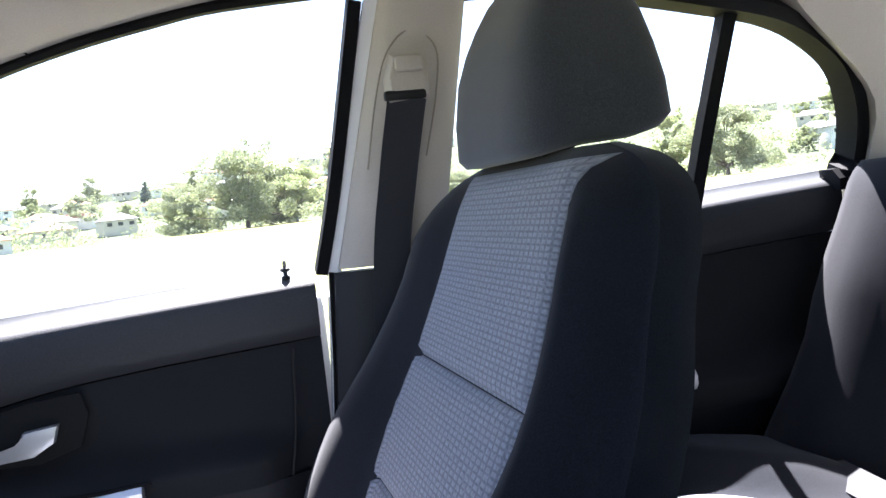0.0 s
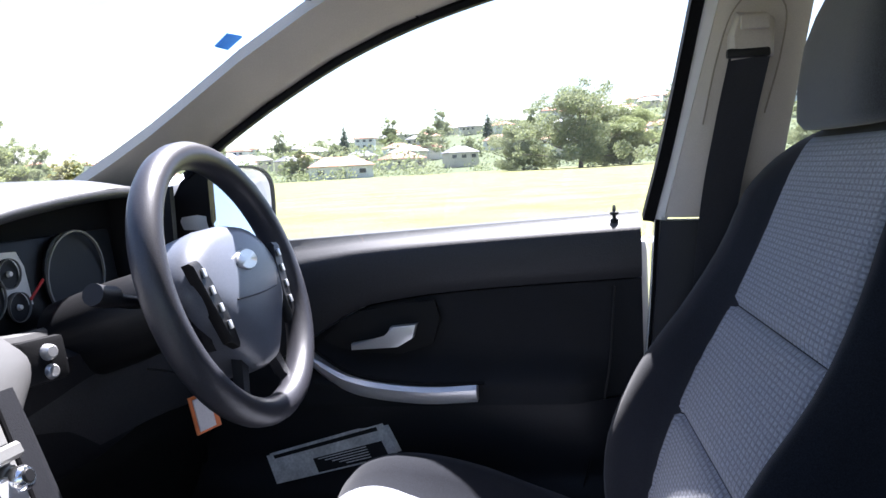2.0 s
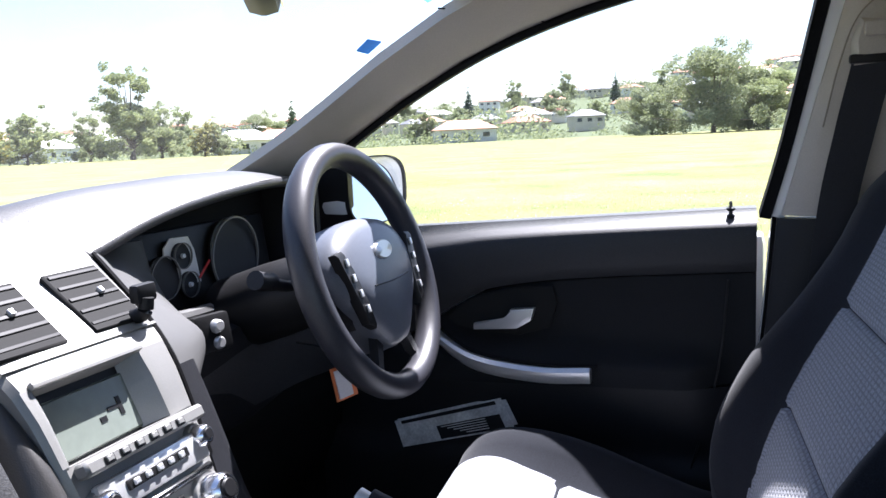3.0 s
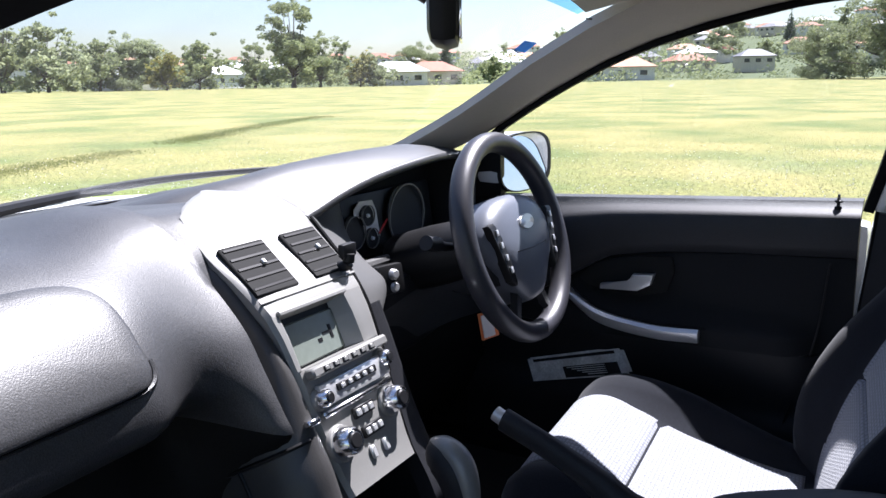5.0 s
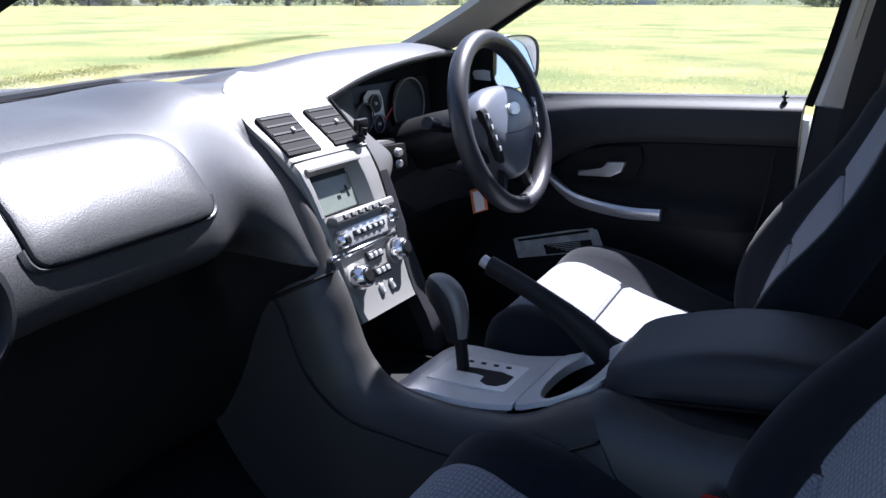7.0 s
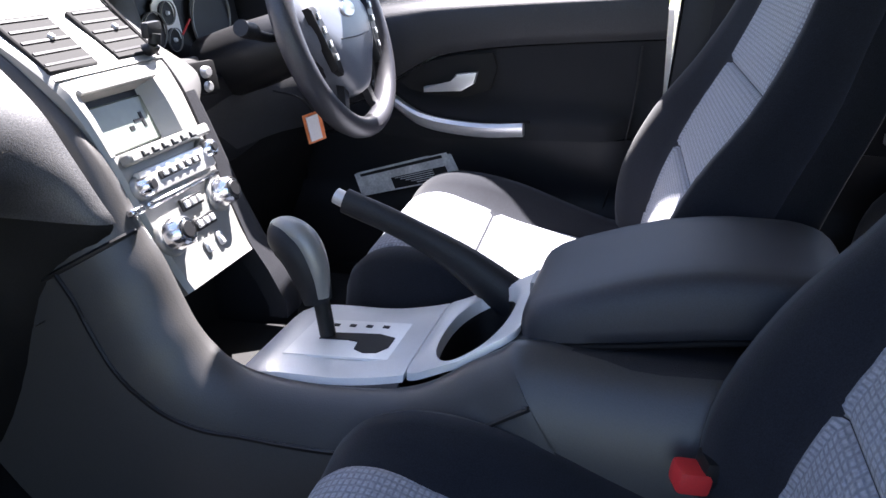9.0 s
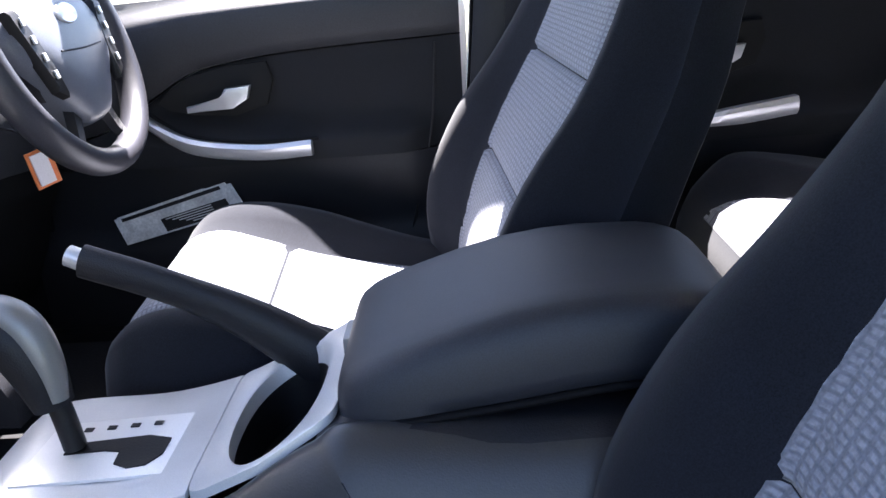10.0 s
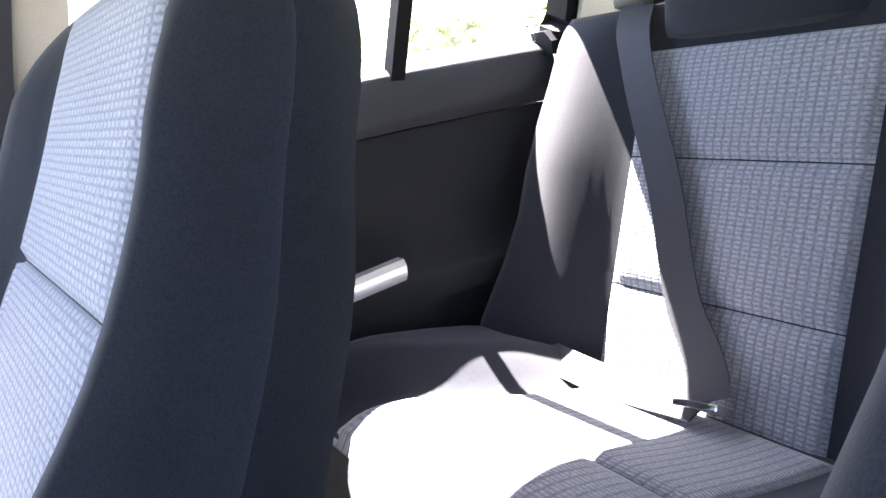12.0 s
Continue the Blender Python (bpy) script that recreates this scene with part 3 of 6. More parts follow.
part("panel_seam", tube([(0.455, 0.702, 0.885), (0.440, 0.705, 0.74), (0.395, 0.703, 0.56)], 0.0020, 6), BLACK, front_door)
# shadow above the pull, drawn as a thin black rod
part("pull_shadow_line", tube([(-0.05, 0.700, 0.824), (0.012, 0.684, 0.779), (0.067, 0.670, 0.758), (0.166, 0.661, 0.748), (0.262, 0.656, 0.751)], 0.003, 8), RUBBER, front_door, "dark line painted as the shadow above the pull")
tagged(part("trim_joint", tube([(0.062, 0.543, 1.303), (0.12, 0.570, 1.297), (0.18, 0.590, 1.290), (0.208, 0.606, 1.274)], 0.0012, 6), RUBBER), "thin joint between pillar lining and headlining", "trim", kind="structure")
# silver pulls, handles and lock buttons
def pull_strip(pts, half, parent, label):
    line = smooth_path(pts, 8)
    rings = []
    for i, p in enumerate(line):
        k = i / (len(line) - 1)
        h = half * (0.55 + 0.45 * math.sin(math.pi * min(0.5, k * 0.9)))
        rings.append([p + Vector(v) for v in ((0, 0.012, -h), (0, -0.004, -h), (0, -0.010, -h * 0.4), (0, -0.010, h * 0.5), (0, -0.004, h), (0, 0.012, h))])
    return part("pull", loft(rings), BRIGHT, parent, label)


pull_strip([(-0.06, 0.705, 0.808), (0.008, 0.686, 0.761), (0.067, 0.672, 0.740), (0.166, 0.663, 0.731), (0.250, 0.658, 0.736)], 0.0130, front_door, "curved silver door pull")
pull_strip([(0.86, 0.665, 0.742), (0.94, 0.660, 0.752), (1.015, 0.656, 0.764)], 0.014, rear_door, "curved silver door pull")


def door_handle(parent, x, z):
    tear = [(-0.145, -0.012), (-0.118, 0.014), (-0.085, 0.030), (-0.022, 0.043), (0.040, 0.047), (0.047, 0.018), (0.034, -0.022), (-0.020, -0.038), (-0.090, -0.034), (-0.130, -0.024)]
    bez = [Vector((x + a, 0.712, z + b)) for a, b in tear]
    # flat plate whose black stands for the cup's inner shade
    cup = part("handle_cup", prism(bez, (0, -0.006, 0), 0.002), RECESS_SHADE, parent, "oval handle recess painted as dark shade")
    lever = [(x - 0.095, z - 0.028), (x - 0.02, z - 0.024), (x + 0.005, z - 0.010), (x + 0.012, z + 0.012), (x - 0.03, z + 0.008), (x - 0.038, z - 0.008), (x - 0.095, z - 0.018)]
    part("handle", prism([Vector((a, 0.704, b)) for a, b in lever], (0, -0.014, 0), 0.003), BRIGHT, cup, "satin silver release lever")


door_handle(front_door, 0.142, 0.822)
door_handle(rear_door, 0.93, 0.845)
part("lock_button", loft([[Vector((0.458 + r * math.cos(t), 0.722 + r * math.sin(t), z)) for t in np.linspace(0, 2 * math.pi, 12, endpoint=False)] for z, r in ((0.976, 0.006), (0.982, 0.006), (0.984, 0.0028), (0.988, 0.0028), (0.990, 0.0065), (0.993, 0.0065), (0.995, 0.0028), (1.003, 0.0022), (1.004, 0.001))]), BLACK, front_door, "small black lock button")


# ---- dashboard ----
STACK_SIDE = [(-0.80, 0.985), (-0.62, 1.008), (-0.45, 1.040), (-0.33, 1.049), (-0.262, 1.036), (-0.222, 1.014), (-0.165, 0.965), (-0.128, 0.930), (-0.107, 0.905), (-0.090, 0.875), (-0.073, 0.845), (-0.056, 0.815), (-0.044, 0.794), (-0.055, 0.775), (-0.12, 0.70), (-0.17, 0.60), (-0.24, 0.50), (-0.40, 0.44)]


def dash_section(y):
    """Outline of the dashboard, from the screen base over the top and down its face, at a place across."""
    h = 0.026 * ease(-0.22, -0.05, y) * (1 - 0.5 * ease(-0.119, -0.10, y) * (1 - ease(0.10, 0.16, y)))
    p = [(-0.80, 0.985), (-0.62, 1.006), (-0.45, 1.020 + h * 0.6), (-0.31, 1.026 + h), (-0.245, 1.023 + h * 0.7), (-0.190, 1.008), (-0.140, 0.982), (-0.102, 0.946), (-0.081, 0.912), (-0.075, 0.880), (-0.082, 0.852), (-0.115, 0.832), (-0.150, 0.818), (-0.165, 0.78), (-0.155, 0.70), (-0.17, 0.60), (-0.24, 0.50), (-0.40, 0.44)]
    if y > 0.06:
        k = ease(0.06, 0.118, y)
        q = [(-0.80, 0.985), (-0.62, 1.01), (-0.48, 1.035), (-0.36, 1.03), (-0.34, 0.99), (-0.34, 0.95), (-0.33, 0.91), (-0.30, 0.89), (-0.24, 0.885), (-0.20, 0.865), (-0.19, 0.82), (-0.20, 0.78), (-0.21, 0.74), (-0.22, 0.70), (-0.24, 0.66), (-0.26, 0.60), (-0.30, 0.52), (-0.40, 0.44)]
        p = [(a + (c - a) * k, b + (e - b) * k) for (a, b), (c, e) in zip(p, q)]
    if -0.30 < y <= -0.117:
        # the pad rolls down into the side of the centre stack
        k, k2 = ease(-0.295, -0.125, y), ease(-0.20, -0.119, y)
        dip = 0.038 * ease(-0.295, -0.20, y) * (1 - k2)
        lows = [ease(5.5, 9, i) for i in range(18)]
        p = [(a + (c - a) * (k + (k2 - k) * w) - dip * w * (1 - ease(12, 14, i)), b + (d - b) * (k + (k2 - k) * w)) for i, ((a, b), (c, d), w) in enumerate(zip(p, STACK_SIDE, lows))]
    recede = 0.065 if -0.117 < y < 0.118 else 0.0
    p = [(a - recede * ease(4, 7, i) * (1 - ease(12, 15, i)), b) for i, (a, b) in enumerate(p)]
    e = 0.05 * ease(0.5, 0.72, abs(y))
    bow = 0.06 * (y / 0.7) ** 2
    return [Vector((x + (0.30 * (y / 0.7) ** 2 if i == 0 else bow * 0.5), y, z - e * 0.3)) for i, (x, z) in enumerate(p)]


dashboard = tagged(new("dashboard"), "charcoal grained dashboard with a silver centre stack", "dashboard")
ys = list(np.linspace(-0.70, -0.31, 10)) + [-0.295, -0.28, -0.265, -0.25, -0.235, -0.22, -0.205, -0.19, -0.175, -0.16, -0.148, -0.137, -0.128, -0.119, -0.112, 0.0, 0.06, 0.08, 0.10, 0.12, 0.14, 0.16, 0.18, 0.2] + list(np.linspace(0.26, 0.70, 10))
def dense(sec):
    return smooth_path(sec, 3)


SPLIT = 36
rings = [dense(dash_section(y)) for y in ys]
upper = [r[:SPLIT + 1] + [r[SPLIT] + Vector((-0.05, 0, 0.01)), r[0] + Vector((0, 0, -0.06))] for r in rings]
part("dash_pad", loft(upper), DASH, dashboard, "charcoal grained dashboard pad")
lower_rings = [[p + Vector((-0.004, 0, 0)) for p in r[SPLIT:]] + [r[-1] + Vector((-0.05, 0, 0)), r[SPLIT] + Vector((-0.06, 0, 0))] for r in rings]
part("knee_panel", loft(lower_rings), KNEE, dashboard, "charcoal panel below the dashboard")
part("top_joint", tube([Vector((-0.60 + 0.05 * (y / 0.7) ** 2, y, 1.011)) for y in (-0.62, -0.3, 0.0, 0.12)], 0.0018, 6), RUBBER, dashboard)


# ---- centre stack ----
C = 0.008  # middle of the console


def stack_x(z):
    return curve([(0.62, 0.035), (0.66, 0.013), (0.70, -0.014), (0.755, -0.040), (0.80, -0.057), (0.85, -0.077), (0.911, -0.107), (0.94, -0.133), (0.99, -0.19), (1.015, -0.217), (1.035, -0.248), (1.047, -0.278), (1.052, -0.305)], z)[0]


stack = tagged(new("centre_stack"), "silver grey centre stack with vents, display, radio and heater dials", "dashboard panel")


def stack_w(z):
    return table([(0.60, 0.066), (0.69, 0.074), (0.72, 0.077), (0.755, 0.082), (0.80, 0.086), (0.85, 0.090), (0.90, 0.094), (0.94, 0.100), (0.99, 0.108), (1.015, 0.108), (1.035, 0.095), (1.043, 0.075), (1.047, 0.055), (1.050, 0.030), (1.052, 0.008)], z)[0]


def on_stack(y, z, out=0.0):
    """A point on the stack's sloping face, out metres proud of it."""
    dz = 0.004
    tx, tz = stack_x(z + dz) - stack_x(z - dz), 2 * dz
    n = Vector((tz, 0, -tx)).normalized()
    return Vector((stack_x(z), C + y, z)) + n * out


def face_part(name, y0, y1, z0, z1, out, depth, mat, parent, label="", bevel=0.002, seg=1):
    a, b = on_stack(0, (z0 + z1) / 2 + 0.01), on_stack(0, (z0 + z1) / 2 - 0.01)
    up = (a - b).normalized()
    n = Vector((up.z, 0, -up.x))
    m = Matrix((Vector((0, 1, 0)), up, n)).transposed().to_4x4()
    h = (on_stack(0, z1) - on_stack(0, z0)).length
    c = on_stack((y0 + y1) / 2, (z0 + z1) / 2, out)
    return part(name, box(c, (y1 - y0, h, depth), bevel, m, seg), mat, parent, label)


def fascia_piece(zs, y0=None, y1=None):
    """A stretch of the fascia's face; y0 and y1 cut it short beside the display."""
    rings = []
    for z in zs:
        w, o = stack_w(z), 0.010 - 0.006 * ease(0.93, 1.0, z)
        a, b = -w if y0 is None else y0, w if y1 is None else y1
        ra, rb = 0.006 if y0 is None else 0.0015, 0.006 if y1 is None else 0.0015
        rings.append([on_stack(a, z, -0.014), on_stack(a, z, o * 0.4), on_stack(a + ra, z, o)] + [on_stack(a + (b - a) * k, z, o + 0.001) for k in (0.2, 0.35, 0.5, 0.65, 0.8)] + [on_stack(b - rb, z, o), on_stack(b, z, o * 0.4), on_stack(b, z, -0.014)])
    return loft(rings)


D0, D1, DZ0, DZ1 = -0.078, 0.050, 0.850, 0.914
fascia = part("fascia", fascia_piece([DZ1, 0.92, 0.94, 0.96, 0.97, 0.98, 0.99, 1.003, 1.015, 1.025, 1.035, 1.039, 1.043, 1.047, 1.050, 1.052]), SILVER, stack, "silver grey moulded vent fascia")
part("fascia", fascia_piece([0.690, 0.70, 0.72, 0.755, 0.80, 0.83, DZ0]), SILVER, stack, "silver grey moulded control fascia")
part("fascia", fascia_piece([DZ0, 0.87, 0.89, DZ1], None, D0), SILVER, stack, "silver grey moulded fascia")
part("fascia", fascia_piece([DZ0, 0.87, 0.89, DZ1], D1, None), SILVER, stack, "silver grey moulded fascia")
# satin frame and dark cheeks beside the fascia, running down to the console
def cheek_y(z):
    return table([(0.60, 0.122), (0.66, 0.124), (0.80, 0.126), (0.90, 0.129), (0.95, 0.127), (0.985, 0.116)], z)[0]


FRAME = material("satin charcoal frame", (0.040, 0.039, 0.039), 0.40, grain=0.1, grain_size=0.0015, bump=0.2)
LOW = [0.60, 0.62, 0.66, 0.70, 0.755, 0.80, 0.85, 0.89]
rings = []
for z in LOW:
    w, c, o = stack_w(z), cheek_y(z), 0.007
    rings.append([on_stack(w + 0.001, z, -0.02), on_stack(w + 0.001, z, o), on_stack(w * 0.4 + c * 0.6, z, o + 0.001), on_stack(c - 0.006, z, o * 0.7), on_stack(c, z, -0.001), on_stack(c, z, -0.02)])
part("frame", loft(rings), PLASTIC, stack, "charcoal frame beside the fascia")
rings = []
for z in [0.56] + LOW[:5]:
    c = cheek_y(z)
    p1 = on_stack(c + 0.040, z, -0.15)
    rings.append([on_stack(c + 0.001, z, -0.006), on_stack(c + 0.012, z, -0.016), on_stack(c + 0.020, z, -0.05), on_stack(c + 0.028, z, -0.09), p1, Vector((-0.3, p1.y, z - 0.02)), Vector((-0.3, C + c, z - 0.02))])
part("cheek", loft(rings), PLASTIC, stack, "side cheek of the stack")

# air vents
SLAT = material("dark grey vent slat", (0.008, 0.008, 0.009), 0.5, grain=0.1, grain_size=0.002)
SLAT.node_tree.nodes["Principled BSDF"].inputs["Specular IOR Level"].default_value = 0.2
for y0, y1 in ((-0.094, -0.014), (0.020, 0.092)):
    # black block paints the shade between the slats
    vent = face_part("vent", y0, y1, 0.936, 0.992, 0.0072, 0.010, RECESS_SHADE, stack, "slatted air vent, its shaded depth painted black", 0.002)
    for k in range(5):
        z = 0.942 + 0.0108 * k
        face_part("slat", y0 + 0.003, y1 - 0.003, z, z + 0.0030, 0.0112, 0.005, SLAT, vent, "", 0.0006)
    face_part("tab", (y0 + y1) / 2 + 0.006, (y0 + y1) / 2 + 0.012, 0.964, 0.969, 0.0150, 0.005, BRIGHT, vent, "", 0.001)
face_part("fascia_joint", -0.096, 0.096, 0.929, 0.931, 0.0115, 0.002, SILVER, stack, "", 0.0)
# display, buttons, radio
disp = face_part("display_recess", D0 - 0.004, D1 + 0.004, DZ0 - 0.004, DZ1 + 0.004, -0.0155, 0.006, BLACK, stack, "dark display recess", 0.0)
face_part("recess_wall", D0 - 0.006, D1 + 0.006, DZ1 - 0.001, DZ1 + 0.002, -0.010, 0.034, SILVER, disp, "", 0.0)
face_part("recess_wall", D0 - 0.004, D0, DZ0 + 0.001, DZ1 - 0.001, -0.010, 0.030, SILVER, disp, "", 0.0)
part("recess_wall", loft([[on_stack(D1 - 0.018, z, -0.0125), on_stack(D1 + 0.0008, z, 0.0105), on_stack(D1 + 0.0008, z, -0.0125)] for z in (DZ0 + 0.001, 0.87, 0.89, DZ1 - 0.001)]), SILVER, disp, "sloping silver side of the display recess", smooth=False)
face_part("display", D0 + 0.003, D1 - 0.014, 0.853, 0.905, -0.0112, 0.003, SCREEN, disp, "unlit grey green display")
face_part("digit", 0.000, 0.018, 0.8775, 0.8805, -0.0093, 0.001, BLACK, disp, "", 0.0)
face_part("digit", 0.014, 0.019, 0.870, 0.887, -0.0093, 0.001, BLACK, disp, "", 0.0)
face_part("digit", -0.012, -0.004, 0.870, 0.875, -0.0093, 0.001, BLACK, disp, "", 0.0)
face_part("display_visor", -0.082, 0.054, 0.912, 0.918, 0.013, 0.008, SILVER, stack, "silver ledge over the display", 0.003, 2)
but = face_part("button_ledge", -0.080, 0.080, 0.836, 0.849, 0.019, 0.018, SILVER, stack, "silver ledge with small preset buttons", 0.003)
for k in range(6):
    y = -0.060 + 0.019 * k
    b = face_part("button", y, y + 0.011, 0.8385, 0.8455, 0.0282, 0.002, BLACK, but, "", 0.0)
    face_part("cap", y + 0.0015, y + 0.0095, 0.8405, 0.8452, 0.0295, 0.002, SILVER, b, "", 0.0005)
radio = face_part("radio", -0.072, 0.072, 0.800, 0.828, 0.0155, 0.010, BRIGHT, stack, "pale blue silver radio panel", 0.004, 2)
slot = face_part("button_strip", -0.042, 0.042, 0.811, 0.820, 0.021, 0.004, BLACK, radio, "", 0.001)
for k in range(5):
    y = -0.036 + 0.0155 * k
    face_part("button", y, y + 0.008, 0.813, 0.8185, 0.024, 0.003, BRIGHT, slot, "", 0.001)


def dial(y, z, r, h, name, parent, label):
    c = on_stack(y, z, 0.010 + h / 2)
    n = (on_stack(y, z, 1) - on_stack(y, z, 0)).normalized()
    k = part(name, cyl(c, n, r, r * 0.86, h, 24, 0.003), CHROME, parent, label)
    part("collar", cyl(c - n * (h / 2 - 0.003), n, r * 1.22, r * 1.15, 0.006, 24, 0.001), SILVER, k)
    part("cap", cyl(c + n * (h / 2 + 0.0005), n, r * 0.55, r * 0.5, 0.003, 20, 0.001), BLACK, k)
    part("pointer", box(c + n * (h / 2 + 0.001) + Vector((-0.3, 0, 0.5)) * r * 0.8, (0.002, 0.002, 0.006), 0), WHITE, k)
    return k


dial(-0.068, 0.811, 0.0125, 0.020, "knob", stack, "chrome radio knob")
dial(0.068, 0.821, 0.0125, 0.020, "knob", stack, "chrome radio knob")
face_part("chrome_strip", -0.108, -0.086, 0.7885, 0.7965, 0.016, 0.012, CHROME, stack, "", 0.002)
face_part("chrome_strip", -0.074, 0.074, 0.788, 0.796, 0.013, 0.010, CHROME, stack, "", 0.003)
dial(-0.058, 0.752, 0.0205, 0.028, "dial", stack, "chrome heater dial")
dial(0.058, 0.768, 0.0195, 0.028, "dial", stack, "chrome heater dial")
for y0, z0 in ((-0.020, 0.768), (-0.014, 0.741)):
    bank = face_part("button_bank", y0, y0 + 0.042, z0, z0 + 0.014, 0.013, 0.006, BLACK, stack, "", 0.001)
    for k in range(3):
        face_part("button", y0 + 0.003 + 0.013 * k, y0 + 0.012 + 0.013 * k, z0 + 0.003, z0 + 0.011, 0.017, 0.004, BRIGHT, bank, "", 0.001)
for y0 in (-0.014, 0.014):
    face_part("button", y0, y0 + 0.010, 0.714, 0.730, 0.014, 0.006, BRIGHT, stack, "", 0.002)

# phone holder clip on the stack
clip = tagged(new("phone_mount"), "small black phone mount clipped to the air vent", "phone mount")
part("stem", tube([on_stack(0.078, 0.942, 0.006), on_stack(0.080, 0.936, 0.022), on_stack(0.082, 0.942, 0.036)], 0.008, 10), BLACK, clip)
part("jaw", box(on_stack(0.083, 0.946, 0.036), (0.012, 0.030, 0.020), 0.004), BLACK, clip)

# glove box lid on the passenger side
def glove_at(u, v, out=0.0):
    y = -0.545 + 0.262 * u
    sec = dense(dash_section(y))
    k = 15.2 + (24.6 - 15.2) * (1 - v)
    i = int(k)
    p = sec[i].lerp(sec[i + 1], k - i)
    d = (sec[i] - sec[i + 1]).normalized()
    n = Vector((d.z, 0, -d.x))
    if n.x < 0:
        n = -n
    return p + n * out


def lid_outline(t, k):
    """Rounded outline of the lid in its own (u, v), with a wide upper inner corner."""
    c, s = math.cos(t), math.sin(t)
    e = 0.55 if (c > 0 and s > 0) else 0.28
    return 0.5 + 0.5 * k * math.copysign(abs(c) ** e, c), 0.5 + 0.5 * k * math.copysign(abs(s) ** e, s)


glove = tagged(new("glove_box"), "charcoal grained glove box lid set in the dashboard", "glove box")
angles = np.linspace(0, 2 * math.pi, 72, endpoint=False)
rings = [[glove_at(*lid_outline(t, k), o) for t in angles] for k, o in ((1.0, -0.012), (1.0, 0.003), (0.985, 0.0065), (0.95, 0.008), (0.8, 0.009), (0.6, 0.0095), (0.4, 0.010), (0.2, 0.010), (0.01, 0.010))]
part("lid", loft(rings), DASH, glove, "charcoal grained lid")
rings = [[glove_at(*lid_outline(t, k), o) for t in angles] for k, o in ((1.004, -0.01), (1.004, 0.0014), (1.017, 0.0014), (1.017, -0.01))]
part("gap", loft(rings, caps=False), RUBBER, glove, "thin dark gap round the lid")
rings = [[glove_at(*lid_outline(t, k), o) for t in angles if math.sin(t) < -0.05] for k, o in ((1.018, -0.01), (1.018, 0.003), (1.04, 0.005), (1.08, 0.002), (1.08, -0.01))]
part("lip", loft(rings, caps=False, closed=False), DASH, glove, "rounded lip below the lid")
vent_end = tagged(new("end_vent"), "round charcoal air vent at the dashboard's end", "air vent")
part("ring", loft([[Vector((0.0 - o, -0.665 + q * math.cos(t), 0.905 + q * 1.1 * math.sin(t))) for t in np.linspace(0, 2 * math.pi, 40, endpoint=False)] for q, o in ((0.060, 0.09), (0.060, 0.0), (0.052, -0.006), (0.046, 0.0), (0.044, 0.02))], caps=False), PLASTIC, vent_end, "charcoal ring")
# vent's inner shade painted as a black disc
part("core", cyl((-0.02, -0.665, 0.905), (1, 0, 0.1), 0.046, 0.046, 0.02, 28), RECESS_SHADE, vent_end)

# ---- instrument hood, cluster, column ----
binnacle = tagged(new("instrument_binnacle"), "hooded instrument cluster with round gauges", "instrument panel")


def hood_pt(u, v):
    """The hood's skin: a lip that climbs towards the driver, a rounded crest behind it, then down to the screen."""
    y = -0.09 + 0.74 * u
    lip, crest = curve([(-0.09, 0.960, 1.005), (0.01, 0.985, 1.043), (0.13, 1.009, 1.066), (0.20, 1.029, 1.074), (0.275, 1.045, 1.078), (0.40, 1.060, 1.082), (0.53, 1.067, 1.082), (0.65, 1.060, 1.070)], y)
    x = -0.215 - 0.33 * v - 0.5 * max(0, 0.13 - y) - 0.15 * max(0, y - 0.5)
    if v < 0.28:
        return Vector((x, y, lip + (crest - lip) * math.sin(math.pi / 2 * v / 0.28)))
    return Vector((x, y, crest - (crest - 1.000) * ease(0.28, 1.05, v)))


part("hood", sheet(hood_pt, 36, 24, (0, 0, -0.010)), DASH, binnacle, "charcoal curved hood")
part("hood_lip", tube([hood_pt(0.295 + 0.705 * k / 12, 0.0) + Vector((-0.006, 0, -0.006)) for k in range(13)], 0.0085, 10, steps=2), DASH, binnacle, "rounded front lip of the hood")


RIDGE = [(0.80, -0.085, 0.125), (0.847, -0.100, 0.142), (0.862, -0.112, 0.168), (0.887, -0.122, 0.195), (0.905, -0.132, 0.202), (0.932, -0.155, 0.182), (0.955, -0.180, 0.165), (0.982, -0.210, 0.159), (1.008, -0.242, 0.166)]
INNER = [(0.80, -0.150, 0.160), (0.847, -0.170, 0.190), (0.887, -0.190, 0.235), (0.905, -0.235, 0.285), (0.932, -0.265, 0.300), (0.955, -0.272, 0.294), (0.982, -0.275, 0.288), (1.008, -0.275, 0.280)]


def side_panel(u, v):
    """Grey band from the stack's edge out to a ridge, then a wall from the ridge back to the gauges."""
    z = 0.80 + 0.206 * v
    rx, ry = curve(RIDGE, z)
    if u < 0.5:
        ax, ay = stack_x(z) + 0.003, C + stack_w(z) + 0.004
        k = 2 * u
        swell = 0.004 * math.sin(math.pi * k)
        return Vector((ax + (rx - ax) * k + swell, ay + (ry - ay) * k, z))
    bx, by = curve(INNER, z)
    k = 2 * u - 1
    return Vector((rx + (bx - rx) * k, ry + (by - ry) * k, z - 0.004 * k))


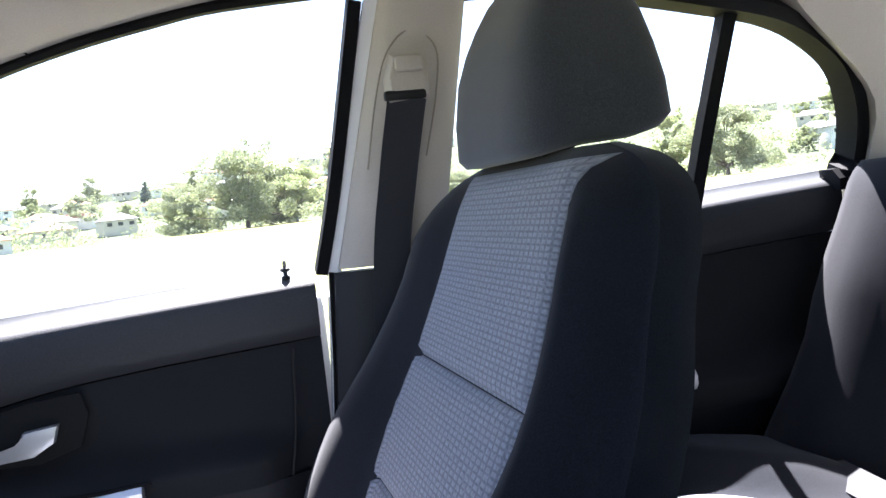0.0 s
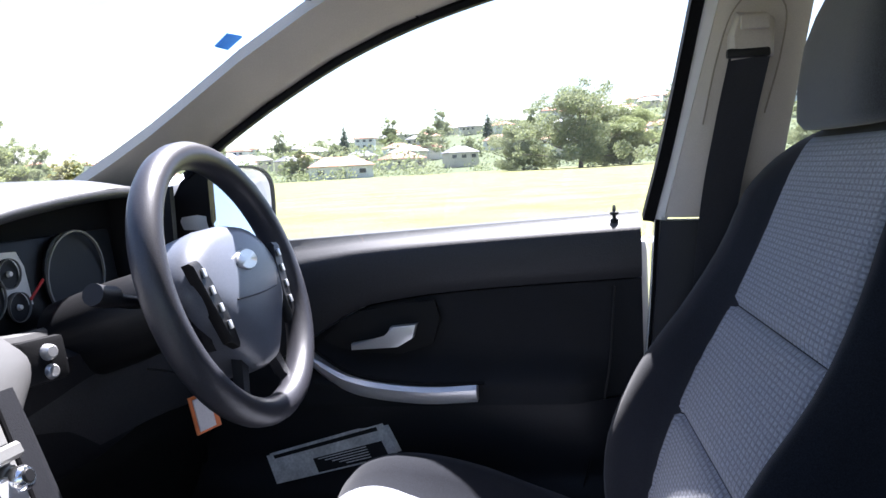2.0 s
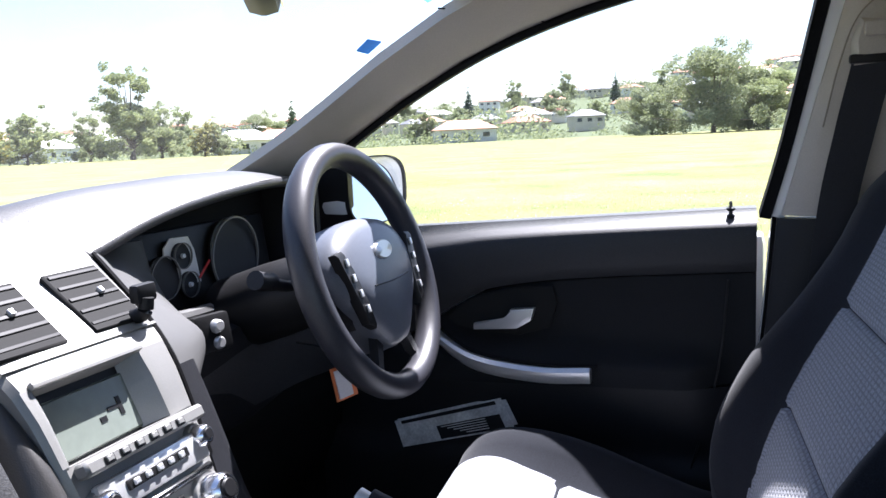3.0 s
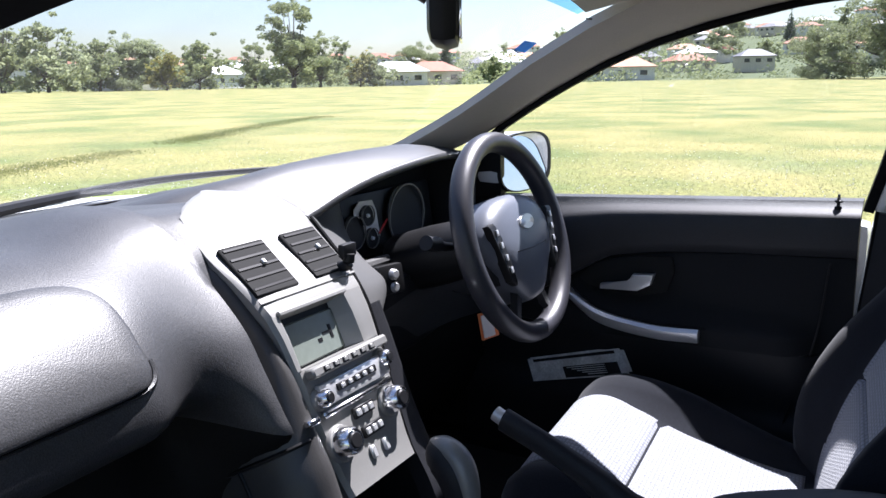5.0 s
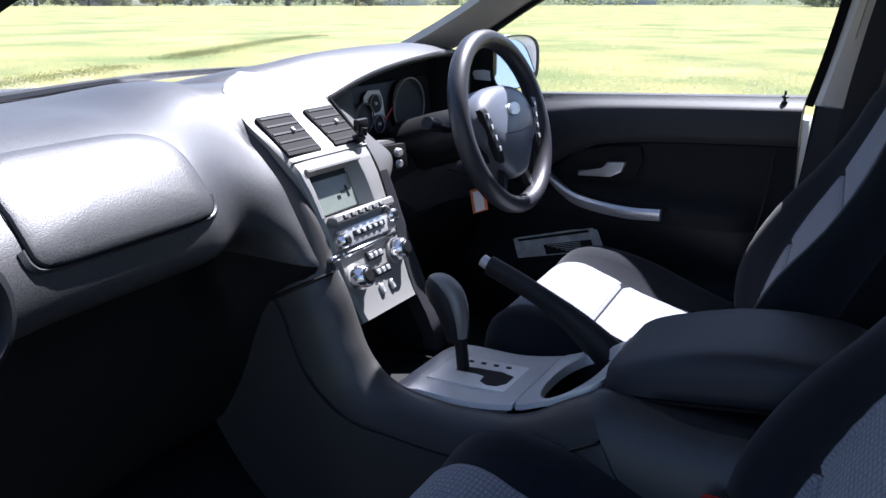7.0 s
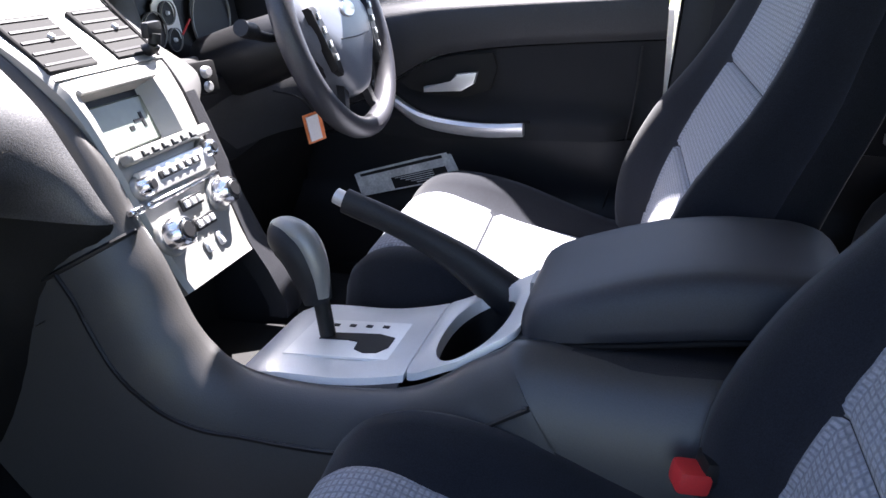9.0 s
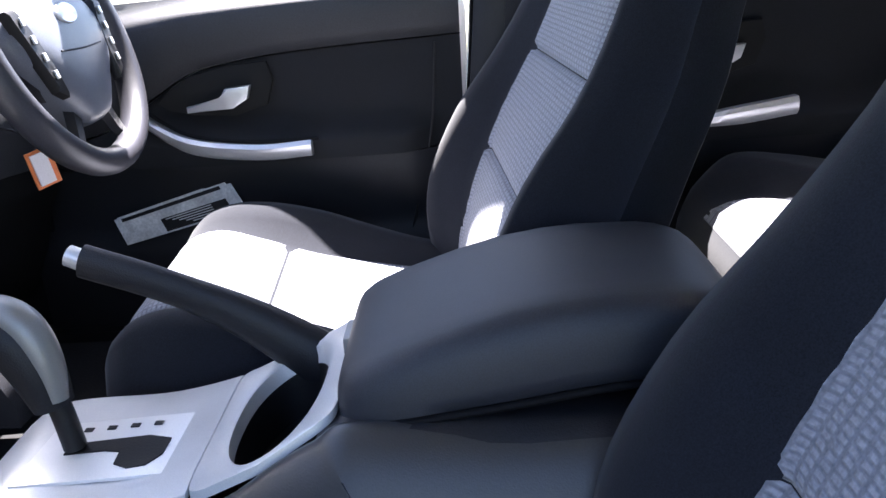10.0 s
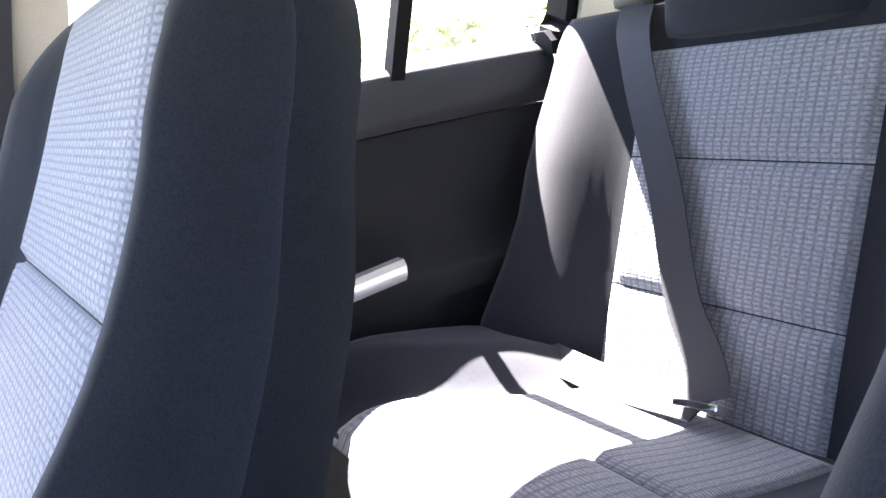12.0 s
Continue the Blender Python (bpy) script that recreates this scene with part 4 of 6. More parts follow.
part("side_wall", sheet(side_panel, 24, 28, (-0.006, 0.004, 0)), SIDE, binnacle, "satin grey wall beside the gauges")
part("band_joint", tube([on_stack(stack_w(z) + 0.002, z, 0.006) for z in (0.80, 0.85, 0.90, 0.94, 0.97, 0.99, 1.005)], 0.0026, 6), RUBBER, binnacle, "dark joint beside the fascia")
# shade under the hood put into this wall's colour
part("back_wall", box((-0.312, 0.43, 0.962), (0.02, 0.60, 0.20), 0.006), RECESS_SHADE, binnacle, "wall behind the gauges, hood shade painted black")
part("end_wall", sheet(lambda u, v: Vector((-0.205 - 0.16 * u, 0.628 - 0.02 * u, 0.86 + (0.205 - 0.02 * u) * v)), 6, 6, (0, 0.012, 0)), PLASTIC, binnacle, "charcoal end wall of the hood")
cl = part("gauge_panel", box((-0.287, 0.405, 0.950), (0.02, 0.36, 0.115), 0.006, pose(0, 0, 0, 0, -8, 0)), BLACK, binnacle, "black gauge face")
for y, z, r in ((0.312, 0.945, 0.030), (0.352, 0.970, 0.0185), (0.364, 0.927, 0.0185), (0.478, 0.952, 0.060)):
    g = part("gauge", cyl((-0.2715, y, z), (1, 0, 0.12), r, r, 0.004, 28), PLASTIC, cl, "round dark gauge")
    part("gauge_ring", loft([[Vector((-0.268 + dx, y + q * math.cos(t), z + q * math.sin(t))) for t in np.linspace(0, 2 * math.pi, 28, endpoint=False)] for dx, q in ((0, r * 1.03), (0.003, r * 1.02), (0.003, r * 0.98), (0, r * 0.97))], caps=False), SILVER, g)
part("dial_plate", prism([Vector((-0.2755, y, z)) for y, z in ((0.330, 0.900), (0.318, 0.945), (0.320, 0.985), (0.335, 0.997), (0.374, 0.995), (0.386, 0.975), (0.394, 0.935), (0.402, 0.900))], (0.002, 0, 0)), SURROUND, cl, "silver plate round the small gauges", smooth=False)
for y, z in ((0.352, 0.970), (0.364, 0.927)):
    part("gauge_hub", cyl((-0.2665, y, z), (1, 0, 0.12), 0.004, 0.003, 0.004, 12), WHITE, cl)
part("needle", box((-0.263, 0.392, 0.945), (0.002, 0.034, 0.003), 0, pose(0, 0, 0, 40, 0, 0)), RED, cl, "red needle")
part("cluster_lip", tube([(-0.205, 0.240, 0.906), (-0.222, 0.30, 0.898), (-0.235, 0.40, 0.893), (-0.24, 0.58, 0.898)], 0.009, 8), SIDE, binnacle)
lower = part("lower_cover", box((-0.215, 0.40, 0.80), (0.05, 0.50, 0.16), 0.02, pose(0, 0, 0, 0, 10, 0)), PLASTIC, binnacle, "charcoal cover below the column")
sw = part("switch_panel", box((-0.172, 0.272, 0.882), (0.02, 0.055, 0.05), 0.006, pose(0, 0, 0, 0, -10, -15)), BLACK, binnacle, "headlamp switch panel")
for dz in (-0.012, 0.010):
    part("switch", cyl((-0.160, 0.272, 0.882 + dz), (1, -0.25, 0.2), 0.010, 0.008, 0.012, 16, 0.002), BRIGHT, sw)

# ---- steering wheel ----
wheel = tagged(new("steering_wheel"), "dark four-spoke steering wheel with a silver badge", "steering wheel")
wheel.matrix_world = Matrix.Translation((-0.004, 0.408, 0.946)) @ pose(0, 0, 0, 0, 90 - 17.5, 0)
# local axes: z towards the driver, x downwards, y to the right
n, m = 64, 14
rings = []
for k in range(n + 1):
    a = 2 * math.pi * k / n
    r = 0.0172
    rings.append([Vector(((0.1630 + r * math.cos(b)) * math.cos(a), (0.1630 + r * math.cos(b)) * math.sin(a), 1.15 * r * math.sin(b))) for b in np.linspace(0, 2 * math.pi, m, endpoint=False)])
bm = loft(rings, caps=False)
bmesh.ops.remove_doubles(bm, verts=bm.verts, dist=1e-5)
part("rim", bm, WHEELSKIN, wheel, "dark leather rim worn shiny")


def hub_pt(t, k):
    """Outline of the airbag cover, wide above and narrowing below."""
    x = 0.092 * math.cos(t)
    wy = 0.126 - 0.060 * ease(-0.03, 0.085, x)
    y = wy * math.copysign(abs(math.sin(t)) ** 0.75, math.sin(t))
    return x * k + 0.020, y * k


rings = []
for k, z in ((0.98, -0.045), (1.0, -0.012), (0.985, 0.0), (0.93, 0.012), (0.78, 0.021), (0.5, 0.026), (0.2, 0.028), (0.02, 0.028)):
    rings.append([Vector((*hub_pt(t, k), z)) for t in np.linspace(0, 2 * math.pi, 40, endpoint=False)])
hub = part("airbag_cover", loft(rings), HUB, wheel, "dark padded airbag cover")
part("badge", loft([[Vector((-0.020 + 0.013 * q * math.cos(t), 0.026 * q * math.sin(t), z)) for t in np.linspace(0, 2 * math.pi, 28, endpoint=False)] for q, z in ((1, 0.022), (1, 0.0285), (0.92, 0.0300), (0.02, 0.0301))]), BRIGHT, hub, "oval silver badge")
part("seam", tube([(0.022, -0.055, 0.0265), (0.024, 0, 0.0295), (0.022, 0.055, 0.0265)], 0.0012, 6), BLACK, hub)
for s in (-1, 1):
    spoke = part("spoke", loft([[Vector((x0 + dx, s * y, z + dz)) for dx, dz in ((-w, 0), (-w * 0.7, 0.008), (w * 0.7, 0.008), (w, 0), (w * 0.7, -0.008), (-w * 0.7, -0.008))] for y, x0, w, z in ((0.06, 0.02, 0.05, -0.012), (0.11, 0.03, 0.034, -0.014), (0.156, 0.03, 0.028, -0.004))]), PLASTIC, wheel, "dark side spoke")
    pad = part("button_pad", loft([[Vector((0.018 + a * k, s * (0.094 + b * k - 0.25 * a * k), z + 0.010)) for a, b in ((-0.052, -0.006), (-0.05, 0.012), (0.045, 0.010), (0.055, -0.004), (0.02, -0.012), (-0.03, -0.012))] for k, z in ((1, 0.0), (1, 0.010), (0.9, 0.013), (0.01, 0.0135))]), BLACK, spoke, "black control pad")
    for k in range(4):
        part("button", box((-0.018 + 0.021 * k, s * (0.103 - 0.005 * k), 0.025), (0.010, 0.006, 0.003), 0.001), BRIGHT, pad)
    low = part("lower_spoke", loft([[Vector((x, s * (y + dy), z + dz)) for dy, dz in ((-w, 0), (-w * 0.5, 0.009), (w * 0.5, 0.009), (w, 0), (0, -0.008))] for x, y, w, z in ((0.08, 0.035, 0.018, -0.008), (0.13, 0.058, 0.014, -0.012), (0.153, 0.066, 0.013, -0.003))]), PLASTIC, wheel, "dark lower spoke")
part("column_shroud", loft([[Vector((rx * math.cos(t), ry * math.sin(t), z)) for t in np.linspace(0, 2 * math.pi, 24, endpoint=False)] for z, rx, ry in ((-0.05, 0.042, 0.046), (-0.07, 0.050, 0.055), (-0.16, 0.055, 0.060), (-0.24, 0.055, 0.060))]), BLACK, wheel, "charcoal column shroud")
for s, ln in ((-1, 0.165), (1, 0.16)):
    st = part("stalk", tube([(-0.01, s * 0.05, -0.075), (-0.015, s * 0.10, -0.07), (-0.03, s * ln, -0.06)], lambda k: 0.006 + 0.003 * k, 10), BLACK, wheel, "black control stalk")
    part("stalk_end", tube([(-0.026, s * (ln - 0.022), -0.062), (-0.03, s * ln, -0.06), (-0.034, s * (ln + 0.014), -0.058)], 0.012, 12), PLASTIC, st)
# key tag
tag = tagged(new("key_tag"), "orange and white tag hanging from the ignition key", "key tag")
part("card", box((-0.055, 0.407, 0.783), (0.004, 0.034, 0.050), 0.001, pose(0, 0, 0, 10, 0, -35)), ORANGE, tag)
part("print", box((-0.0530, 0.4025, 0.783), (0.003, 0.022, 0.042), 0.0005, pose(0, 0, 0, 10, 0, -35)), TAGWHITE, tag, "white printed face")
part("cord", tube([(-0.055, 0.407, 0.808), (-0.07, 0.39, 0.835), (-0.10, 0.36, 0.85)], 0.0015, 6), BLACK, tag)

# ---- console ----
console = tagged(new("centre_console"), "charcoal centre console with silver gear surround", "console")


def con_row(x):
    # height of the deck, half width, height of the inner dip
    return curve([(0.045, 0.594, 0.100), (0.085, 0.610, 0.102), (0.20, 0.617, 0.102), (0.30, 0.644, 0.104), (0.36, 0.678, 0.104), (0.40, 0.700, 0.102), (0.72, 0.700, 0.102), (0.80, 0.68, 0.10)], x)


rings = []
for x in sorted(list(np.linspace(0.045, 0.80, 40)) + [0.258, 0.264, 0.268, 0.360, 0.364, 0.370]):
    z, w = con_row(x)
    dip = 0.062 if 0.263 < x < 0.3655 else 0.0
    rings.append([Vector((x, C + a, b)) for a, b in ((-w - 0.055, 0.42), (-w - 0.040, z - 0.06), (-w - 0.022, z - 0.022), (-w - 0.006, z - 0.006), (-w + 0.004, z - 0.004 - dip), (w - 0.004, z - 0.004 - dip), (w + 0.006, z - 0.006), (w + 0.022, z - 0.022), (w + 0.040, z - 0.06), (w + 0.055, 0.42))])
part("console_body", loft(rings), PLASTIC, console, "charcoal console body")
# rounded flank that sweeps from beside the stack down into the console and back to the armrest
RIB = [(-0.215, -0.104, 1.000), (-0.165, -0.098, 0.962), (-0.128, -0.092, 0.923), (-0.094, -0.092, 0.885), (-0.066, -0.092, 0.847), (-0.034, -0.092, 0.781), (-0.013, -0.094, 0.746), (0.006, -0.097, 0.704), (0.022, -0.101, 0.675), (0.040, -0.101, 0.650), (0.065, -0.102, 0.631), (0.102, -0.102, 0.619), (0.163, -0.102, 0.615), (0.241, -0.102, 0.620), (0.295, -0.103, 0.637)]
line = smooth_path([Vector(p) for p in RIB] + [Vector((x, C - con_row(x)[1] - 0.002, con_row(x)[0] - 0.001 - 0.010 * ease(0.34, 0.52, x))) for x in (0.34, 0.37, 0.40, 0.50, 0.62, 0.76)], 4)


def flank_pt(k, a, b):
    """A point a metres out from the rib and b metres in behind it, at step k along the sweep."""
    q = line[k]
    d = (line[min(k + 1, len(line) - 1)] - line[max(k - 1, 0)]).normalized()
    slim = 0.45 + 0.55 * ease(0.90, 0.78, q.z)
    return q + Vector((0, -a * slim if a > 0 else -a, 0)) + Vector((d.z, 0, -d.x)) * b


PROFILE = [(-0.016, 0.020), (-0.012, 0.006), (-0.006, 0.0), (0.0, -0.001), (0.008, 0.001), (0.020, 0.009), (0.033, 0.024), (0.046, 0.050), (0.056, 0.085), (0.062, 0.13), (0.068, 0.20), (0.075, 0.30), (-0.016, 0.30)]
part("console_flank", loft([[flank_pt(k, a, b) for a, b in PROFILE] for k in range(len(line))]), FRAME, console, "satin charcoal flank sweeping up into the stack", angle=60)
joint = next(k for k, q in enumerate(line) if q.z < 0.785)
part("flank_joint", tube([flank_pt(joint, a, b - 0.0005) for a, b in PROFILE[4:10]], 0.0032, 6), BLACK, console)
part("flank_joint", tube([flank_pt(k, 0.046 + 0.010 * ease(0.12, 0.0, line[k].x), 0.050 + 0.035 * ease(0.12, 0.0, line[k].x) - 0.0005) for k in range(joint, len(line) - 12, 3)], 0.0030, 6), BLACK, console)

# front cavity, its shade painted into a near-black tray and back
part("tray", box((-0.03, C, 0.560), (0.16, 0.20, 0.02), 0.006), RECESS_SHADE, console, "oddments tray with its shade painted black")
part("tray_back", box((-0.10, C, 0.645), (0.02, 0.22, 0.17), 0.004), RECESS_SHADE, console)
# silver surround
rings = []
for x in np.linspace(0.055, 0.262, 14):
    z, w = con_row(x)
    w -= 0.006 + 0.01 * ease(0.32, 0.385, x)
    rings.append([Vector((x, C + a, b)) for a, b in ((-w, z - 0.004), (-w + 0.004, z + 0.003), (-w + 0.03, z + 0.006), (w - 0.03, z + 0.006), (w - 0.004, z + 0.003), (w, z - 0.004))])
sur = part("gear_surround", loft(rings), TRAY, console, "silver grey gear lever surround")
zc = 0.6215
plate = part("gear_plate", prism([Vector((x, C + y, zc + (x - 0.17) * 0.07)) for x, y in ((0.098, -0.055), (0.24, -0.058), (0.236, 0.036), (0.10, 0.038))], (0, 0, 0.003), 0.001), SURROUND, sur, "bright silver gate plate")
gate = [(0.128, -0.016), (0.128, 0.000), (0.20, 0.002), (0.222, -0.006), (0.222, -0.030), (0.212, -0.044), (0.196, -0.046), (0.182, -0.038), (0.180, -0.020), (0.165, -0.016)]
part("gate_slot", prism([Vector((x, C + y, zc + 0.0022 + (x - 0.17) * 0.07)) for x, y in gate], (0, 0, 0.002)), BLACK, plate, "black gate slot", smooth=False)
for k in range(4):
    part("mark", box((0.135 + 0.022 * k, C + 0.022, zc + 0.0036 + (0.135 + 0.022 * k - 0.17) * 0.07), (0.008, 0.006, 0.001)), BLACK, plate, smooth=False)
# cup holder: a moulded rim round an open well
def well_ring(kx, ky, dz, square):
    ring = []
    for t in np.linspace(0, 2 * math.pi, 48, endpoint=False):
        c, q = math.cos(t), math.sin(t)
        e = 0.16 if square else 0.85
        x = 0.3235 + kx * math.copysign(abs(c) ** e, c)
        z, w = con_row(x)
        y = C + (-0.004 if not square else 0.0) + ky * math.copysign(abs(q) ** e, q) * ((w - 0.006 - 0.01 * ease(0.32, 0.385, x)) / 0.11 if square else 1.0)
        ring.append(Vector((x, y, z + dz)))
    return ring


rim = part("cup_rim", loft([well_ring(0.0615, 0.110, -0.004, True), well_ring(0.0615, 0.108, 0.004, True), well_ring(0.046, 0.088, 0.006, False), well_ring(0.042, 0.083, 0.004, False), well_ring(0.040, 0.080, -0.012, False)], caps=False), TRAY, console, "silver grey rim of the cup holder")
part("cup_holder", loft([well_ring(0.0405, 0.081, -0.010, False), well_ring(0.038, 0.076, -0.058, False), well_ring(0.004, 0.008, -0.058, False)], caps=False), BLACK, console, "black open cup holder well")

# gear lever
lever = tagged(new("gear_lever"), "automatic gear lever with a dark leather grip", "gear lever")
part("shaft", tube([(0.136, C - 0.008, 0.625), (0.132, C - 0.008, 0.66), (0.126, C - 0.007, 0.69)], 0.010, 12), BLACK, lever)
part("grip", tube([(0.126, C - 0.007, 0.668), (0.119, C - 0.006, 0.700), (0.106, C - 0.004, 0.728), (0.088, C - 0.002, 0.743), (0.072, C, 0.742)], lambda k: 0.014 + 0.011 * math.sin(math.pi * min(1, 0.1 + k * 0.75)) - 0.012 * ease(0.9, 1, k), 16, side=(0, 1, 0)), PLASTIC, lever, "dark moulded grip")
part("inlay", tube([(0.135, C - 0.014, 0.676), (0.130, C - 0.010, 0.710), (0.116, C - 0.006, 0.742), (0.094, C - 0.004, 0.757), (0.074, C - 0.002, 0.756)], lambda k: 0.005 + 0.012 * math.sin(math.pi * (0.1 + k * 0.8)), 12, side=(0, 1, 0)), SILVER, lever, "silver grip inlay")

# handbrake
brake = tagged(new("handbrake"), "raised black handbrake lever beside the console", "handbrake")
part("lever", tube([(0.42, 0.094, 0.590), (0.350, 0.096, 0.645), (0.275, 0.099, 0.697), (0.20, 0.103, 0.733), (0.124, 0.107, 0.7605)], lambda k: 0.017 + 0.014 * ease(0.75, 0.1, k), 16, flat=0.72, side=(0, 1, 0)), PLASTIC, brake, "charcoal moulded lever, thicker towards its foot")
part("release_button", tube([(0.126, 0.107, 0.7600), (0.111, 0.108, 0.7665)], 0.0105, 12, steps=1), BRIGHT, brake, "silver release button")

# armrest lid
lid = tagged(new("armrest"), "padded charcoal armrest lid on the console", "armrest")
LID = [(0.384, 0.694, 0.706, 0.070), (0.388, 0.689, 0.719, 0.086), (0.396, 0.690, 0.727, 0.096), (0.41, 0.691, 0.735, 0.102), (0.45, 0.696, 0.750, 0.106), (0.52, 0.706, 0.772, 0.106), (0.59, 0.716, 0.781, 0.104), (0.645, 0.718, 0.781, 0.101), (0.672, 0.716, 0.776, 0.096), (0.688, 0.715, 0.767, 0.086), (0.695, 0.717, 0.756, 0.074), (0.698, 0.721, 0.745, 0.060)]
rings = []
for x in [0.384, 0.386, 0.388, 0.392, 0.396, 0.403, 0.41, 0.43, 0.45, 0.48, 0.52, 0.56, 0.59, 0.62, 0.645, 0.66, 0.672, 0.68, 0.688, 0.692, 0.695, 0.698]:
    zb, zt, w = curve(LID, x)
    h = zt - zb
    half = [(1.0, 0.06), (0.995, 0.25), (0.975, 0.48), (0.945, 0.68), (0.90, 0.84), (0.84, 0.925), (0.76, 0.962), (0.62, 0.982), (0.40, 0.995), (0.15, 1.0)]
    ring = [Vector((x, 0.013 + w * a, zb + h * b)) for a, b in half] + [Vector((x, 0.013 - w * a, zb + h * b)) for a, b in half[::-1]]
    ring += [Vector((x, 0.013 - w + 0.004, zb + 0.001)), Vector((x, 0.013 - w + 0.012, zb)), Vector((x, 0.013 + w - 0.012, zb)), Vector((x, 0.013 + w - 0.004, zb + 0.001))]
    rings.append(ring)
part("lid", loft(rings), VINYL, lid, "padded charcoal lid", angle=60)
part("lid_seam", tube([(x, 0.013 - curve(LID, x)[2] + 0.001, curve(LID, x)[0] - 0.001) for x in (0.392, 0.41, 0.45, 0.52, 0.59, 0.645, 0.685)], 0.0032, 8), RUBBER, lid, "dark gap under the lid")
part("latch", box((0.385, C + 0.03, 0.700), (0.012, 0.04, 0.02), 0.003), SILVER, lid)


# ---- seats ----
BACK = [(0.50, 0.490, 0.185, 0.12, 0.004), (0.56, 0.488, 0.215, 0.14, 0.022), (0.61, 0.496, 0.240, 0.15, 0.040), (0.70, 0.520, 0.260, 0.15, 0.054), (0.80, 0.562, 0.262, 0.14, 0.050), (0.886, 0.606, 0.252, 0.130, 0.036), (0.96, 0.637, 0.238, 0.117, 0.026), (1.02, 0.660, 0.230, 0.111, 0.024), (1.06, 0.676, 0.214, 0.095, 0.010), (1.082, 0.690, 0.184, 0.069, 0.0), (1.094, 0.708, 0.146, 0.034, 0.0)]
SEAT_Y = 0.378


def back_front(y, z):
    xf, w, d, b = curve(BACK, z)
    a = abs(y)
    inner = 0.060 if y < 0 else 0.0  # the bolster beside the console starts further out
    t = ease(0.84, 1.08, z)
    start = 0.135 + inner if y < 0 else 0.122
    rise = ease(start - 0.02 * t, start + 0.060 - 0.3 * inner - 0.03 * t, a) * b * (1.0 if y < 0 else 1.25)
    fall = ease(0.80 * w, w, a) ** 1.6 * (d * 0.5 + b)
    return xf - rise + fall


